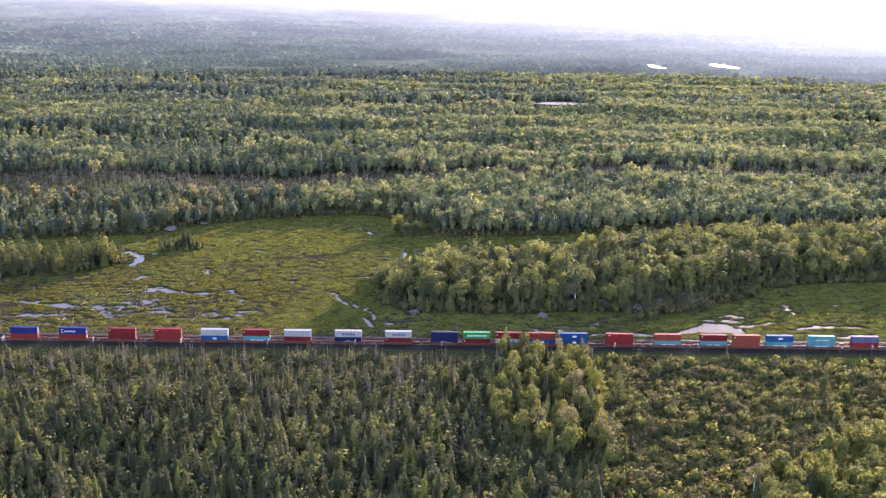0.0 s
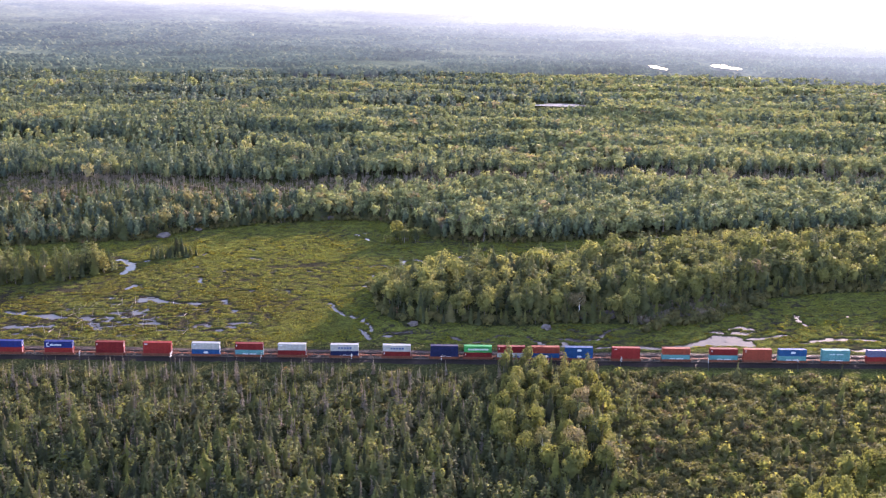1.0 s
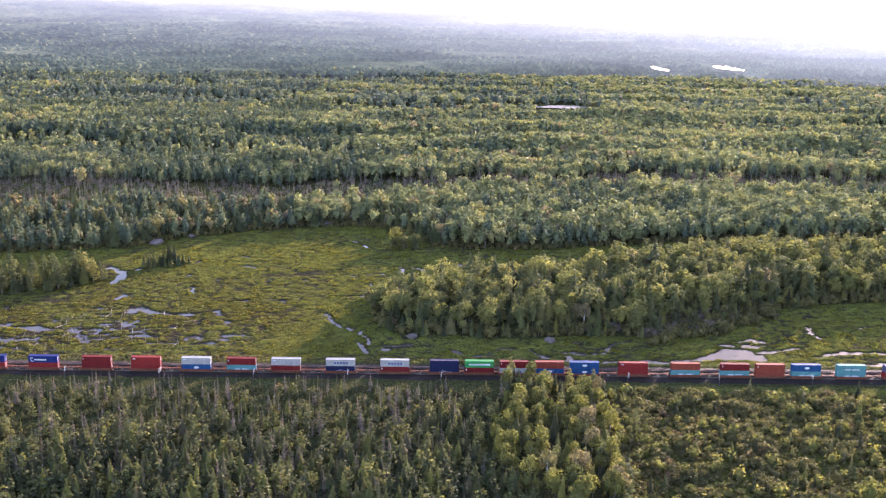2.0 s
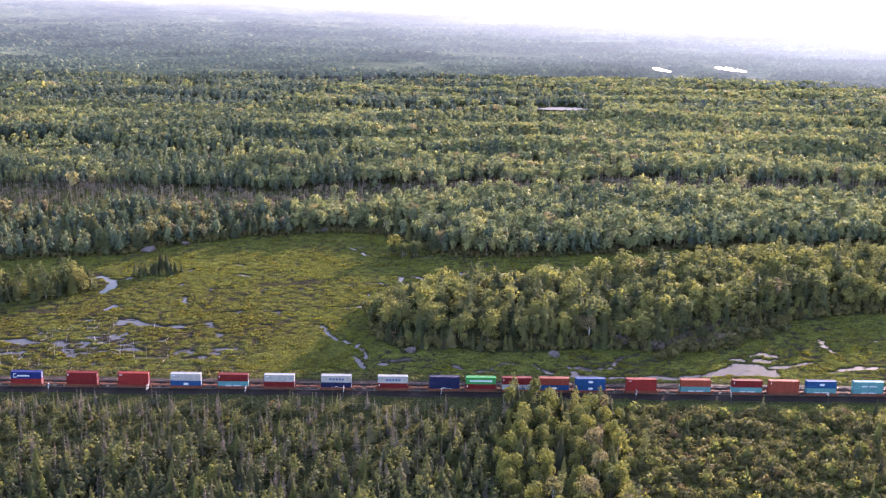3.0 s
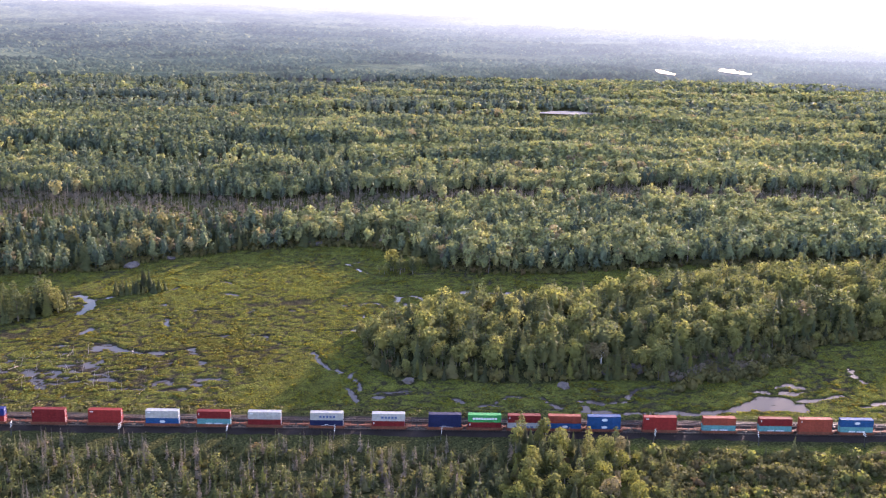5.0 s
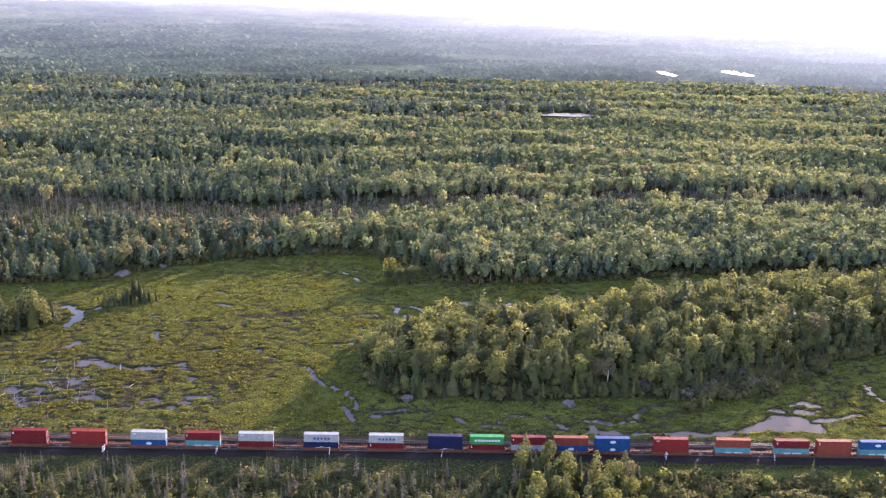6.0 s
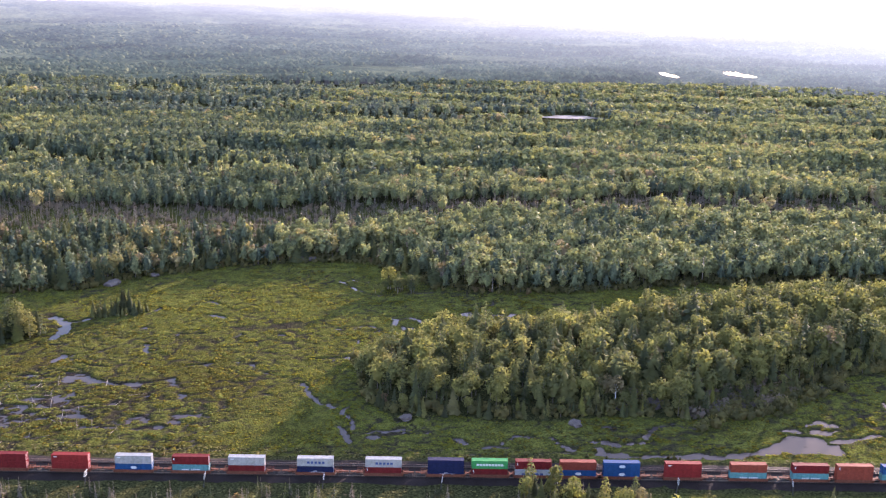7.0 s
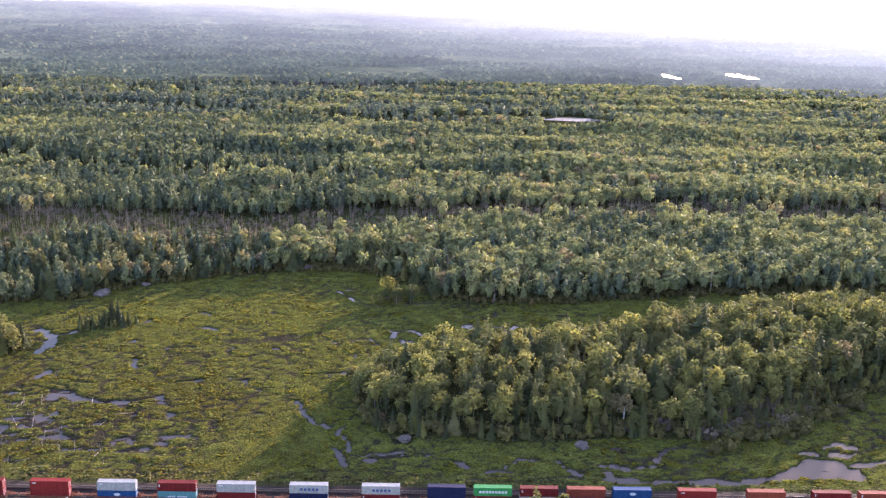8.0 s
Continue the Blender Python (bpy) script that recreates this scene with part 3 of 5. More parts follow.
def container(colour, mark):
    """A forty-foot steel box: ribbed walls, roof, floor frame, corner posts, doors with lock rods and painted markings."""
    p = PAINT[colour]
    ob = tagged(new("container"), WORDS[colour] + " ribbed steel shipping container on a train", "shipping container", "containers on the train")

    def again(name, mat, build, key):
        if (key, mat.name) not in CONTAINER_MESH:
            CONTAINER_MESH[key, mat.name] = bm_mesh(name, build(), mat)
        return part(name, CONTAINER_MESH[key, mat.name], mat, ob)

    def roof():
        bm = boxes((0.1, CL - 0.1, 0.1, CW - 0.1, CH - 0.06, CH - 0.015))
        return bm

    def frame_bm():
        return boxes(*[(x, x + 0.16, y, y + 0.16, 0, CH) for x in (0, CL - 0.16) for y in (0, CW - 0.16)],
                     *[(0.16, CL - 0.16, y, y + 0.1, z, z + 0.14) for y in (0, CW - 0.1) for z in (0.0, CH - 0.14)],
                     *[(x, x + 0.12, 0.16, CW - 0.16, z, z + 0.14) for x in (0, CL - 0.12) for z in (0.0, CH - 0.14)])

    again("frame", p, frame_bm, "frame")
    again("roof", p, roof, "roof")
    for y, turn in ((0.03, 0), (CW - 0.03, 180)):
        w = again("side_wall", p, lambda: corrugated(CL - 0.32, CH - 0.28, "x"), "side")
        w.matrix_basis = pose(0.16 if not turn else CL - 0.16, y, 0.14, 0, 0, turn)
    w = again("end_wall", p, lambda: corrugated(CW - 0.32, CH - 0.28, "y"), "end")
    w.location = (0.03, 0.16, 0.14)
    again("floor", IRON, lambda: boxes((0.12, CL - 0.12, 0.1, CW - 0.1, 0.02, 0.13)), "floor")
    for k in (0, 1):
        d = again("door", p, lambda: boxes((0, 0.05, 0.01, CW / 2 - 0.17, 0, CH - 0.28)), "door")
        d.location = (CL - 0.10, 0.16 + k * (CW / 2 - 0.16), 0.14)
        bar = part("lock_rod", boxes(*[(0.05, 0.09, y, y + 0.04, 0.05, CH - 0.33) for y in (0.25, 0.7)]), MARK_WHITE, d)
    # painted markings on the long wall
    if mark:
        shapes, ink = MARKS[mark]
        for x0, x1, z0, z1 in shapes:
            m = again("marking", ink, lambda: boxes((0, x1 - x0, -0.02, 0.012, 0, z1 - z0)), "mark%.2f_%.2f" % (x1 - x0, z1 - z0))
            m.location = (x0, 0.012, z0)
    return ob


MARKS = {
    "row": ([(3.4 + i * 1.25, 4.25 + i * 1.25, 0.95, 1.75) for i in range(5)], MARK_DARK),
    "rowlow": ([(2.2 + i * 1.55, 3.2 + i * 1.55, 0.75, 1.45) for i in range(5)], MARK_DARK),
    "word": ([(1.7 + i * 1.02, 2.5 + i * 1.02, 1.0, 1.75) for i in range(9)], MARK_WHITE),
    "lowword": ([(4.2 + i * 0.62, 4.68 + i * 0.62, 0.3, 0.85) for i in range(8) if i != 3] + [(5.6, 6.7, 1.0, 1.2)], MARK_WHITE),
    "smallword": ([(3.2 + i * 0.62, 3.65 + i * 0.62, 0.7, 1.25) for i in range(10) if i != 4], MARK_WHITE),
    "script": ([(1.0, 1.25, 0.5, 2.2), (1.25, 2.2, 0.5, 0.75), (1.25, 2.2, 1.9, 2.2)] + [(2.6 + i * 0.72, 3.1 + i * 0.72, 0.9, 1.6) for i in range(7)], MARK_WHITE),
    "oval": ([(5.5, 6.9, 1.0, 1.2), (5.2, 7.2, 1.2, 1.75), (5.5, 6.9, 1.75, 1.95)], MARK_WHITE),
    "square": ([(5.4, 6.8, 0.8, 2.1)], MARK_DARK),
    "tab": ([(0.5, 0.8, 1.5, 2.3)], MARK_WHITE),
    "corner": ([(0.7, 1.9, 2.0, 2.3)], MARK_WHITE),
}

# where each pair stands, and its two boxes, lower one first
TRAIN = [(-290.2, "red", "", "red", "tab"), (-271.1, "yellow", "square", "yellow", "square"), (-253.0, "red", "smallword", "red", ""), (-231.7, "red", "", "red", "square"),
         (-209.8, "red", "", "royal", ""), (-187.7, "red", "", "royal", "script"), (-165.3, "maroon", "", "maroon", "tab"), (-144.5, "red", "", "red", "corner"),
         (-123.3, "blue", "oval", "white", "corner"), (-104.2, "teal", "smallword", "maroon", "tab"), (-85.4, "maroon", "", "white", "corner"),
         (-62.3, "navy", "lowword", "white", "row"), (-39.3, "maroon", "tab", "white", "row"), (-18.3, "navy", "lowword", "navy", ""),
         (-3.5, "maroon", "tab", "green", "word"), (11.3, "grey", "rowlow", "maroon", "tab"), (26.4, "blue", "oval", "brick", ""), (41.2, "blue", "oval", "blue", "oval"),
         (62.1, "red", "", "red", "corner"), (84.3, "teal", "smallword", "brick", ""), (105.4, "teal", "smallword", "maroon", "tab"), (120.5, "brick", "", "brick", "tab"),
         (135.9, "teal", "smallword", "blue", "oval"), (155.2, "teal", "smallword", "teal", "smallword"), (175.3, "red", "", "slate", ""), (193.8, "brick", "", "brick", "")]
DECK = BED + 0.55
made = {}
for x, low, low_mark, top, top_mark in TRAIN:
    for colour, mark, z in ((low, low_mark, DECK), (top, top_mark, DECK + CH + 0.012)):
        m = pose(x, TRACK_Y - CW / 2, z)
        if (colour, mark) in made:
            copy_thing(made[colour, mark], m)
        else:
            made[colour, mark] = container(colour, mark)
            made[colour, mark].matrix_basis = m


def wheelset():
    bm = bmesh.new()
    for y in (-0.75, 0.75):
        bmesh.ops.create_cone(bm, cap_ends=True, segments=14, radius1=0.42, radius2=0.42, depth=0.12, matrix=pose(0, y, 0.42, 90))
    bmesh.ops.create_cone(bm, cap_ends=True, segments=8, radius1=0.08, radius2=0.08, depth=1.7, matrix=pose(0, 0, 0.42, 90))
    return bm_mesh("wheelset", bm, IRON)


WHEELS = wheelset()


def well_car(x, left, right):
    """One low well of the train: side sills with posts, floor, end decks with braces, trucks with wheels, couplers."""
    ob = tagged(new("well_car"), "rust-brown well wagon carrying stacked containers", "rail wagon", "wagons of the train")
    ob.matrix_basis = pose(x, TRACK_Y, BED + 0.22)
    for y in (-1.42, 1.42):
        part("side_sill", boxes((-0.5, CL + 0.5, y - 0.06, y + 0.06, 0.12, 1.05), (-0.6, CL + 0.6, y - 0.12, y + 0.12, 0.98, 1.1),
                                *[(k, k + 0.12, y - 0.1, y + 0.1, 0.15, 0.98) for k in np.arange(0.3, CL, 1.5)]), WELL, ob)
    part("well_floor", boxes((-0.4, CL + 0.4, -1.36, 1.36, 0.14, 0.3), *[(k, k + 0.25, -1.36, 1.36, 0.3, 0.325) for k in (0.2, 4.0, 8.0, 11.6)]), WELL, ob)
    for side, length in ((-1, left), (1, right)):
        at_x = 0.0 if side < 0 else CL
        f = lambda a, b: (min(at_x + side * a, at_x + side * b), max(at_x + side * a, at_x + side * b))
        deck = part("end_deck", boxes((*f(0.45, length), -0.45, 0.45, 0.85, 1.15), (*f(0.45, 0.62), -1.4, 1.4, 0.3, 1.15), (*f(0.6, length * 0.55), -1.35, -1.2, 0.95, 1.15),
                                      (*f(0.6, length * 0.55), 1.2, 1.35, 0.95, 1.15), (*f(length * 0.5, length * 0.55 + 0.1), -1.35, 1.35, 0.95, 1.12)), WELL, ob)
        if length > 2.0:
            for y in (-1.1, 1.1):
                part("grab_rail", boxes((*f(length * 0.52, length * 0.55), y - 0.03, y + 0.03, 1.1, 1.9), (*f(0.6, length * 0.55), y - 0.03, y + 0.03, 1.84, 1.9)), WELL, deck)
            part("coupler", boxes((*f(length, length + 0.4), -0.12, 0.12, 0.8, 1.02)), IRON, ob)
        truck = part("truck", boxes(*[(*f(length * 0.6 - 1.2, length * 0.6 + 1.2), y - 0.1, y + 0.1, 0.3, 0.75) for y in (-1.0, 1.0)],
                                    (*f(length * 0.6 - 0.2, length * 0.6 + 0.2), -1.0, 1.0, 0.45, 0.84)), IRON, ob)
        for dx in (-0.85, 0.85):
            w = part("wheelset", WHEELS, IRON, truck)
            w.location = (at_x + side * (length * 0.6) + dx, 0, 0)


places = [row[0] for row in TRAIN]
gaps = [4.0] + [b - a - CL for a, b in zip(places, places[1:])] + [4.0]
for x, left, right in zip(places, gaps, gaps[1:]):
    well_car(x, max(left / 2 - (0.35 if left > 4.5 else 0.0), 0.7), max(right / 2 - (0.35 if right > 4.5 else 0.0), 0.7))

# ---------------------------------------------------------------- telegraph poles along the bank

def telegraph_pole(x, lean, arms):
    ob = tagged(new("telegraph_pole"), "short dark leaning telegraph pole with pale crossarms", "utility pole", "poles along the railway")
    ob.matrix_basis = pose(x, -11.6, 0.3, random.uniform(-4, 4), lean, random.uniform(-15, 15))
    bm = bmesh.new()
    bmesh.ops.create_cone(bm, cap_ends=True, segments=8, radius1=0.16, radius2=0.11, depth=6.4, matrix=pose(0, 0, 2.9))
    part("post", bm, IRON, ob)
    for k in range(arms):
        arm = part("crossarm", boxes((-0.09, 0.09, -1.1, 1.1, 5.6 - k * 0.8, 5.74 - k * 0.8)), PALEBARK, ob)
        for y in (-0.95, -0.5, 0.5, 0.95):
            bm = bmesh.new()
            bmesh.ops.create_cone(bm, cap_ends=True, segments=6, radius1=0.07, radius2=0.05, depth=0.18, matrix=pose(0, y, 5.83 - k * 0.8))
            part("insulator", bm, MARK_WHITE, arm)


for i in range(11):
    telegraph_pole(-208.5 + i * 38.9, random.choice((-9, -6, 4, 7, 12)), random.choice((2, 3, 3)))

# ---------------------------------------------------------------- plants: small building blocks
def tri_trunk(h, r, sides=5, lean=0.0):
    a = np.arange(sides) * 2 * np.pi / sides
    low = np.stack([np.cos(a) * r, np.sin(a) * r, np.full(sides, -0.4)], 1)
    top = np.array([[lean, 0, h]])
    return np.concatenate([low, top]), np.array([(i, (i + 1) % sides, sides) for i in range(sides)])


def unit(v):
    return v / (np.linalg.norm(v, axis=1)[:, None] + 1e-9)


def plump(crown, h, up=0.45, soft=0.5):
    """Adds to a crown the normals of its rounded mass, so that it takes light as a body of fine leaves."""
    V, F = crown[:2]
    if not len(V):
        return V, F, V
    axis = np.stack([np.zeros(len(V)), np.zeros(len(V)), np.clip(V[:, 2] - 0.12 * h, h * 0.1, h * 0.72)], 1)
    N = unit(unit(V - axis) + (0, 0, up))
    if len(crown) > 2:
        N = unit(N * soft + crown[2])
    face = np.cross(V[F[:, 1]] - V[F[:, 0]], V[F[:, 2]] - V[F[:, 0]])
    turned = (face * N[F].sum(1)).sum(1) < 0
    F = np.where(turned[:, None], F[:, ::-1], F)
    return V, F, N


def join(*bits):
    V, F, k = [], [], 0
    for v, f in bits:
        V.append(v)
        F.append(f + k)
        k += len(v)
    return np.concatenate(V), np.concatenate(F)


def limb(a, b, r):
    """A thin tapering limb between two points, three-sided."""
    a, b = np.array(a, float), np.array(b, float)
    d = b - a
    s = np.cross(d, (0, 0, 1.0)) + (1e-6, 0, 0)
    s /= np.linalg.norm(s)
    u = np.cross(s, d)
    u /= np.linalg.norm(u) + 1e-9
    ring = [a + r * (math.cos(k) * s + math.sin(k) * u) for k in (0, 2.09, 4.19)]
    return np.array(ring + [b]), np.array([(0, 1, 3), (1, 2, 3), (2, 0, 3)])


def conifer_crown(g, h, r, whorls, per, low=0.12, droop=0.3, power=0.85, gap=0.0, fat=1.0):
    """Loose drooping boughs up to a spire, each a narrow tent with a ragged tip."""
    V, F = [], []
    total = whorls * per
    lean = g.uniform(0, 6.28)
    for k in range(total):
        if g.random() < gap:
            continue
        f = min(0.985, ((k + g.uniform(0, 1)) / total) ** 1.12)
        z = h * (low + (1 - low) * f)
        a = k * 2.39996 + g.uniform(-0.5, 0.5)
        rr = r * max(1 - f, 0.04) ** power * g.uniform(0.55, 1.2) * (1 + 0.18 * math.cos(a - lean)) + 0.05
        wd = (rr * g.uniform(0.26, 0.42) + 0.14) * fat
        d, s = np.array((math.cos(a), math.sin(a), 0)), np.array((-math.sin(a), math.cos(a), 0))
        root = np.array((0, 0, z + 0.3 * rr + 0.12))
        tip = d * rr + (0, 0, z - droop * rr * g.uniform(0.3, 1.4))
        m1 = d * rr * g.uniform(0.45, 0.75) + s * wd + (0, 0, z - droop * rr * 0.8)
        m2 = d * rr * g.uniform(0.45, 0.75) - s * wd + (0, 0, z - droop * rr * 0.8)
        b = len(V)
        V += [root, tip, m1, m2]
        F += [(b, b + 2, b + 1), (b, b + 1, b + 3)]
    top = len(V)
    V += [np.array((0.14, 0, h * 0.93)), np.array((-0.1, 0.12, h * 0.93)), np.array((0, -0.13, h * 0.93)), np.array((0, 0, h * 1.03))]
    F += [(top, top + 1, top + 3), (top + 1, top + 2, top + 3), (top + 2, top, top + 3)]
    return np.array(V), np.array(F)


def dome(g, h, r, low, rings, sides, pointed=0.0, ragged=0.18, swell=0.45):
    """The closed, uneven skin of a crown: rings of bulges that narrow towards the top; pointed 0 is round, 1 a spire."""
    V = []
    lobes, turn = int(g.integers(2, 5)), g.uniform(0, 6.28)
    for k in range(rings):
        f = k / rings
        round_ = math.sqrt(max(0.0, 1 - ((f - swell) / (1 - swell if f > swell else swell * 1.25)) ** 2))
        spire = (1 - f) ** 0.8 * (1.12 if k % 2 else 0.86)
        wide = r * (round_ * (1 - pointed) + spire * pointed)
        for i in range(sides):
            a = (i + 0.5 * (k % 2)) * 2 * math.pi / sides + g.uniform(-0.2, 0.2)
            q = wide * (1 + 0.16 * math.cos(lobes * a + turn + k) + g.uniform(-ragged, ragged))
            V.append((q * math.cos(a), q * math.sin(a), h * (low + (1 - low) * (f + g.uniform(-0.3, 0.3) / rings))))
    V.append((g.uniform(-0.1, 0.1) * r, g.uniform(-0.1, 0.1) * r, h))
    F = []
    for k in range(rings - 1):
        for i in range(sides):
            a, b = k * sides + i, k * sides + (i + 1) % sides
            F += [(a, b, b + sides), (a, b + sides, a + sides)]
    top, last = rings * sides, (rings - 1) * sides
    F += [(last + i, last + (i + 1) % sides, top) for i in range(sides)]
    V, F = np.array(V), np.array(F)
    face = np.cross(V[F[:, 1]] - V[F[:, 0]], V[F[:, 2]] - V[F[:, 0]])
    N = np.zeros(V.shape)
    for c in range(3):
        np.add.at(N, F[:, c], face)
    return V, F, unit(N)


def clothe(*crowns):
    """Several pieces of crown, with their normals, as one."""
    V, F, N, k = [], [], [], 0
    for v, f, n in crowns:
        V.append(v)
        F.append(f + k)
        N.append(n)
        k += len(v)
    return np.concatenate(V), np.concatenate(F), np.concatenate(N)


def leaf_sprays(g, C, cards, size, squash):
    """Small leaf sprays on the shells of lumps C (x, y, z, radius), denser on top."""
    wt = C[:, 3] ** 2
    which = g.choice(len(C), cards, p=wt / wt.sum())
    n = g.normal(size=(cards, 3))
    n[:, 2] += 0.45
    n = unit(n)
    P = C[which, :3] + n * (C[which, 3] * g.uniform(0.8, 1.08, cards))[:, None] * (1, 1, squash)
    t = unit(np.cross(n + g.normal(size=(cards, 3)) * 0.45, g.normal(size=(cards, 3))))
    b = unit(np.cross(n, t))
    s = (size * g.uniform(0.6, 1.35, cards))[:, None]
    tip, l, rt = P + t * s, P + b * s * 0.75 + n * s * 0.15, P - b * s * 0.75 - n * s * 0.15
    V = np.stack([tip, l - t * s * 0.5, rt - t * s * 0.5], 1).reshape(-1, 3)
    i = np.arange(cards)[:, None] * 3
    return V, i + (0, 1, 2), np.repeat(n, 3, 0)


def leafy_crown(g, h, r, lumps, cards, size, base=0.3, tall=1.0, cone=False):
    """Sprays of leaves on the shells of uneven lumps: a tapering stack of them on a cone, else a rounded head."""
    C = []
    for k in range(lumps):
        f = (k + 0.5) / lumps
        a = k * 2.4 + g.uniform(-0.6, 0.6)
        if cone:
            zz = h * (base + (0.95 - base) * f)
            wide = r * (0.16 + 0.9 * (1 - f) ** 0.75)
            d = wide * g.uniform(0.25, 0.62) * (0.2 if k == lumps - 1 else 1)
            C.append((d * math.cos(a), d * math.sin(a), zz, wide * g.uniform(0.5, 0.75) + 0.3))
        else:
            up = -0.55 + 1.5 * f
            d = r * 0.62 * math.sqrt(max(0.02, 1 - min(1.0, abs(up)) ** 2)) * g.uniform(0.8, 1.1)
            mid, half = h * (base + 1) / 2, h * (1 - base) / 2
            C.append((d * math.cos(a), d * math.sin(a), mid + half * up * 0.66, r * g.uniform(0.36, 0.56) * (1 - 0.15 * f)))
    return leaf_sprays(g, np.array(C), cards, size, 0.8 * tall if cone else 0.95)


def dead_spar(g, h, r, twigs, reach=0.9):
    bits = [tri_trunk(h, r, 4, g.uniform(-0.5, 0.5))]
    for k in range(twigs):
        z, a = h * g.uniform(0.25, 0.95), g.uniform(0, 6.28)
        l = reach * g.uniform(0.4, 1.2) * (1.15 - z / h)
        bits.append(limb((0, 0, z), (l * math.cos(a), l * math.sin(a), z + l * g.uniform(-0.5, 0.2)), 0.07))
    return join(*bits)


def broad_trunk(g, h, r, k=5):
    bits = [tri_trunk(h * 0.85, 0.018 * h + 0.05, 5)]
    for i in range(k):
        a, z = g.uniform(0, 6.28), h * g.uniform(0.3, 0.6)
        bits.append(limb((0, 0, z), (r * 0.6 * math.cos(a), r * 0.6 * math.sin(a), z + h * 0.22), 0.1))
    return join(*bits)


GEN = np.random.default_rng(11)
NONE = (np.zeros((0, 3)), np.zeros((0, 3), int))
# each kind: pairs of a crown and a trunk
SPRUCE_HI = [(plump(conifer_crown(GEN, 10, GEN.uniform(2.0, 3.0), 19, 8, 0.06, 0.3, GEN.uniform(0.8, 1.05)), 10, 0.3), tri_trunk(9.5, 0.16)) for _ in range(8)]
SPRUCE_LO = [(plump(conifer_crown(GEN, 10, GEN.uniform(2.0, 2.9), 15, 6, 0.06, 0.3, GEN.uniform(0.8, 1.05)), 10, 0.3), tri_trunk(9.5, 0.16, 3)) for _ in range(6)]
THIN_LO = [(plump(conifer_crown(GEN, 10, GEN.uniform(1.0, 1.6), 9, 5, 0.08, 0.4, 0.8, 0.2), 10), tri_trunk(9.8, 0.13, 3)) for _ in range(5)]
PINE_HI = [(plump(leafy_crown(GEN, 16, GEN.uniform(2.9, 3.8), 16, 640, 0.45, 0.18, 0.62, True), 16, 0.4, 1.1), broad_trunk(GEN, 16, 2, 3)) for _ in range(6)]
PINE_MID = [(plump(leafy_crown(GEN, 16, GEN.uniform(2.9, 3.8), 15, 300, 0.54, 0.2, 0.62, True), 16, 0.4, 1.1), tri_trunk(14, 0.25, 4)) for _ in range(6)]
BROAD_HI = [(plump(leafy_crown(GEN, 14, GEN.uniform(3.4, 4.6), int(GEN.integers(12, 18)), 720, 0.45, 0.2), 14, 0.4, 1.0), broad_trunk(GEN, 14, 3.2)) for _ in range(10)]
BROAD_MID = [(clothe(plump(leafy_crown(GEN, 14, GEN.uniform(3.4, 4.6), int(GEN.integers(11, 16)), 290, 0.54, 0.23), 14, 0.4, 1.0), dome(GEN, 11, 2.2, 0.38, 2, 6, 0.0, 0.25)), tri_trunk(11, 0.22, 4)) for _ in range(8)]
PINE_LO = [(clothe(dome(GEN, 12.5, GEN.uniform(2.2, 2.6), 0.3, 3, 5, 0.5, 0.25), plump(leafy_crown(GEN, 16, GEN.uniform(3.5, 4.3), 13, 100, 1.0, 0.2, 0.7, True), 16, 0.3, 0.9)), tri_trunk(14, 0.25, 3)) for _ in range(8)]
BROAD_LO = [(clothe(dome(GEN, 10.6, GEN.uniform(2.6, 3.0), 0.35, 2, 6, 0.0, 0.25), plump(leafy_crown(GEN, 14, GEN.uniform(3.9, 5.0), 12, 104, 0.98, 0.22), 14, 0.3, 0.9)), tri_trunk(11, 0.22, 3)) for _ in range(8)]
BARE_LO = [(plump(leafy_crown(GEN, 13, GEN.uniform(2.6, 3.6), 9, 70, 0.8, 0.3), 13, 1.1, 1.8), tri_trunk(12, 0.16, 3)) for _ in range(6)]
BROAD_FAR = [(clothe(dome(GEN, 11.0, GEN.uniform(2.9, 3.4), 0.12, 2, 5, 0.0, 0.2), plump(leafy_crown(GEN, 14, GEN.uniform(4.4, 5.6), 9, 36, 1.7, 0.22), 14, 0.4, 0.8)), tri_trunk(6, 0.3, 3)) for _ in range(10)]
SPRUCE_FAR = [(clothe(dome(GEN, 12.0, GEN.uniform(2.4, 2.9), 0.12, 2, 5, 0.3, 0.22), plump(leafy_crown(GEN, 15.5, GEN.uniform(3.8, 4.7), 9, 34, 1.6, 0.2, 0.7, True), 15.5, 0.4, 0.8)), tri_trunk(6, 0.3, 3)) for _ in range(10)]
SHRUB_LO = [(clothe(dome(GEN, 1.9, GEN.uniform(0.9, 1.2), 0.05, 2, 5), plump(leafy_crown(GEN, 2.4, GEN.uniform(1.2, 1.7), 6, 28, 0.40, 0.1), 2.4, 0.9, 1.2)), tri_trunk(1.6, 0.06, 3)) for _ in range(5)]
SHRUB_MINI = [(clothe(dome(GEN, 1.5, GEN.uniform(0.7, 1.0), 0.02, 2, 5), plump(leafy_crown(GEN, 1.8, GEN.uniform(0.8, 1.1), 4, 10, 0.36, 0.1), 1.8, 0.9, 1.2)), tri_trunk(1.2, 0.05, 3)) for _ in range(5)]
BOG_BUSH = [(clothe(dome(GEN, 2.7, GEN.uniform(1.0, 1.4), 0.05, 2, 5), plump(leafy_crown(GEN, 3.4, GEN.uniform(1.4, 2.0), 8, 52, 0.36, 0.05), 3.4, 0.8, 1.0)), tri_trunk(2.6, 0.07, 3)) for _ in range(6)]
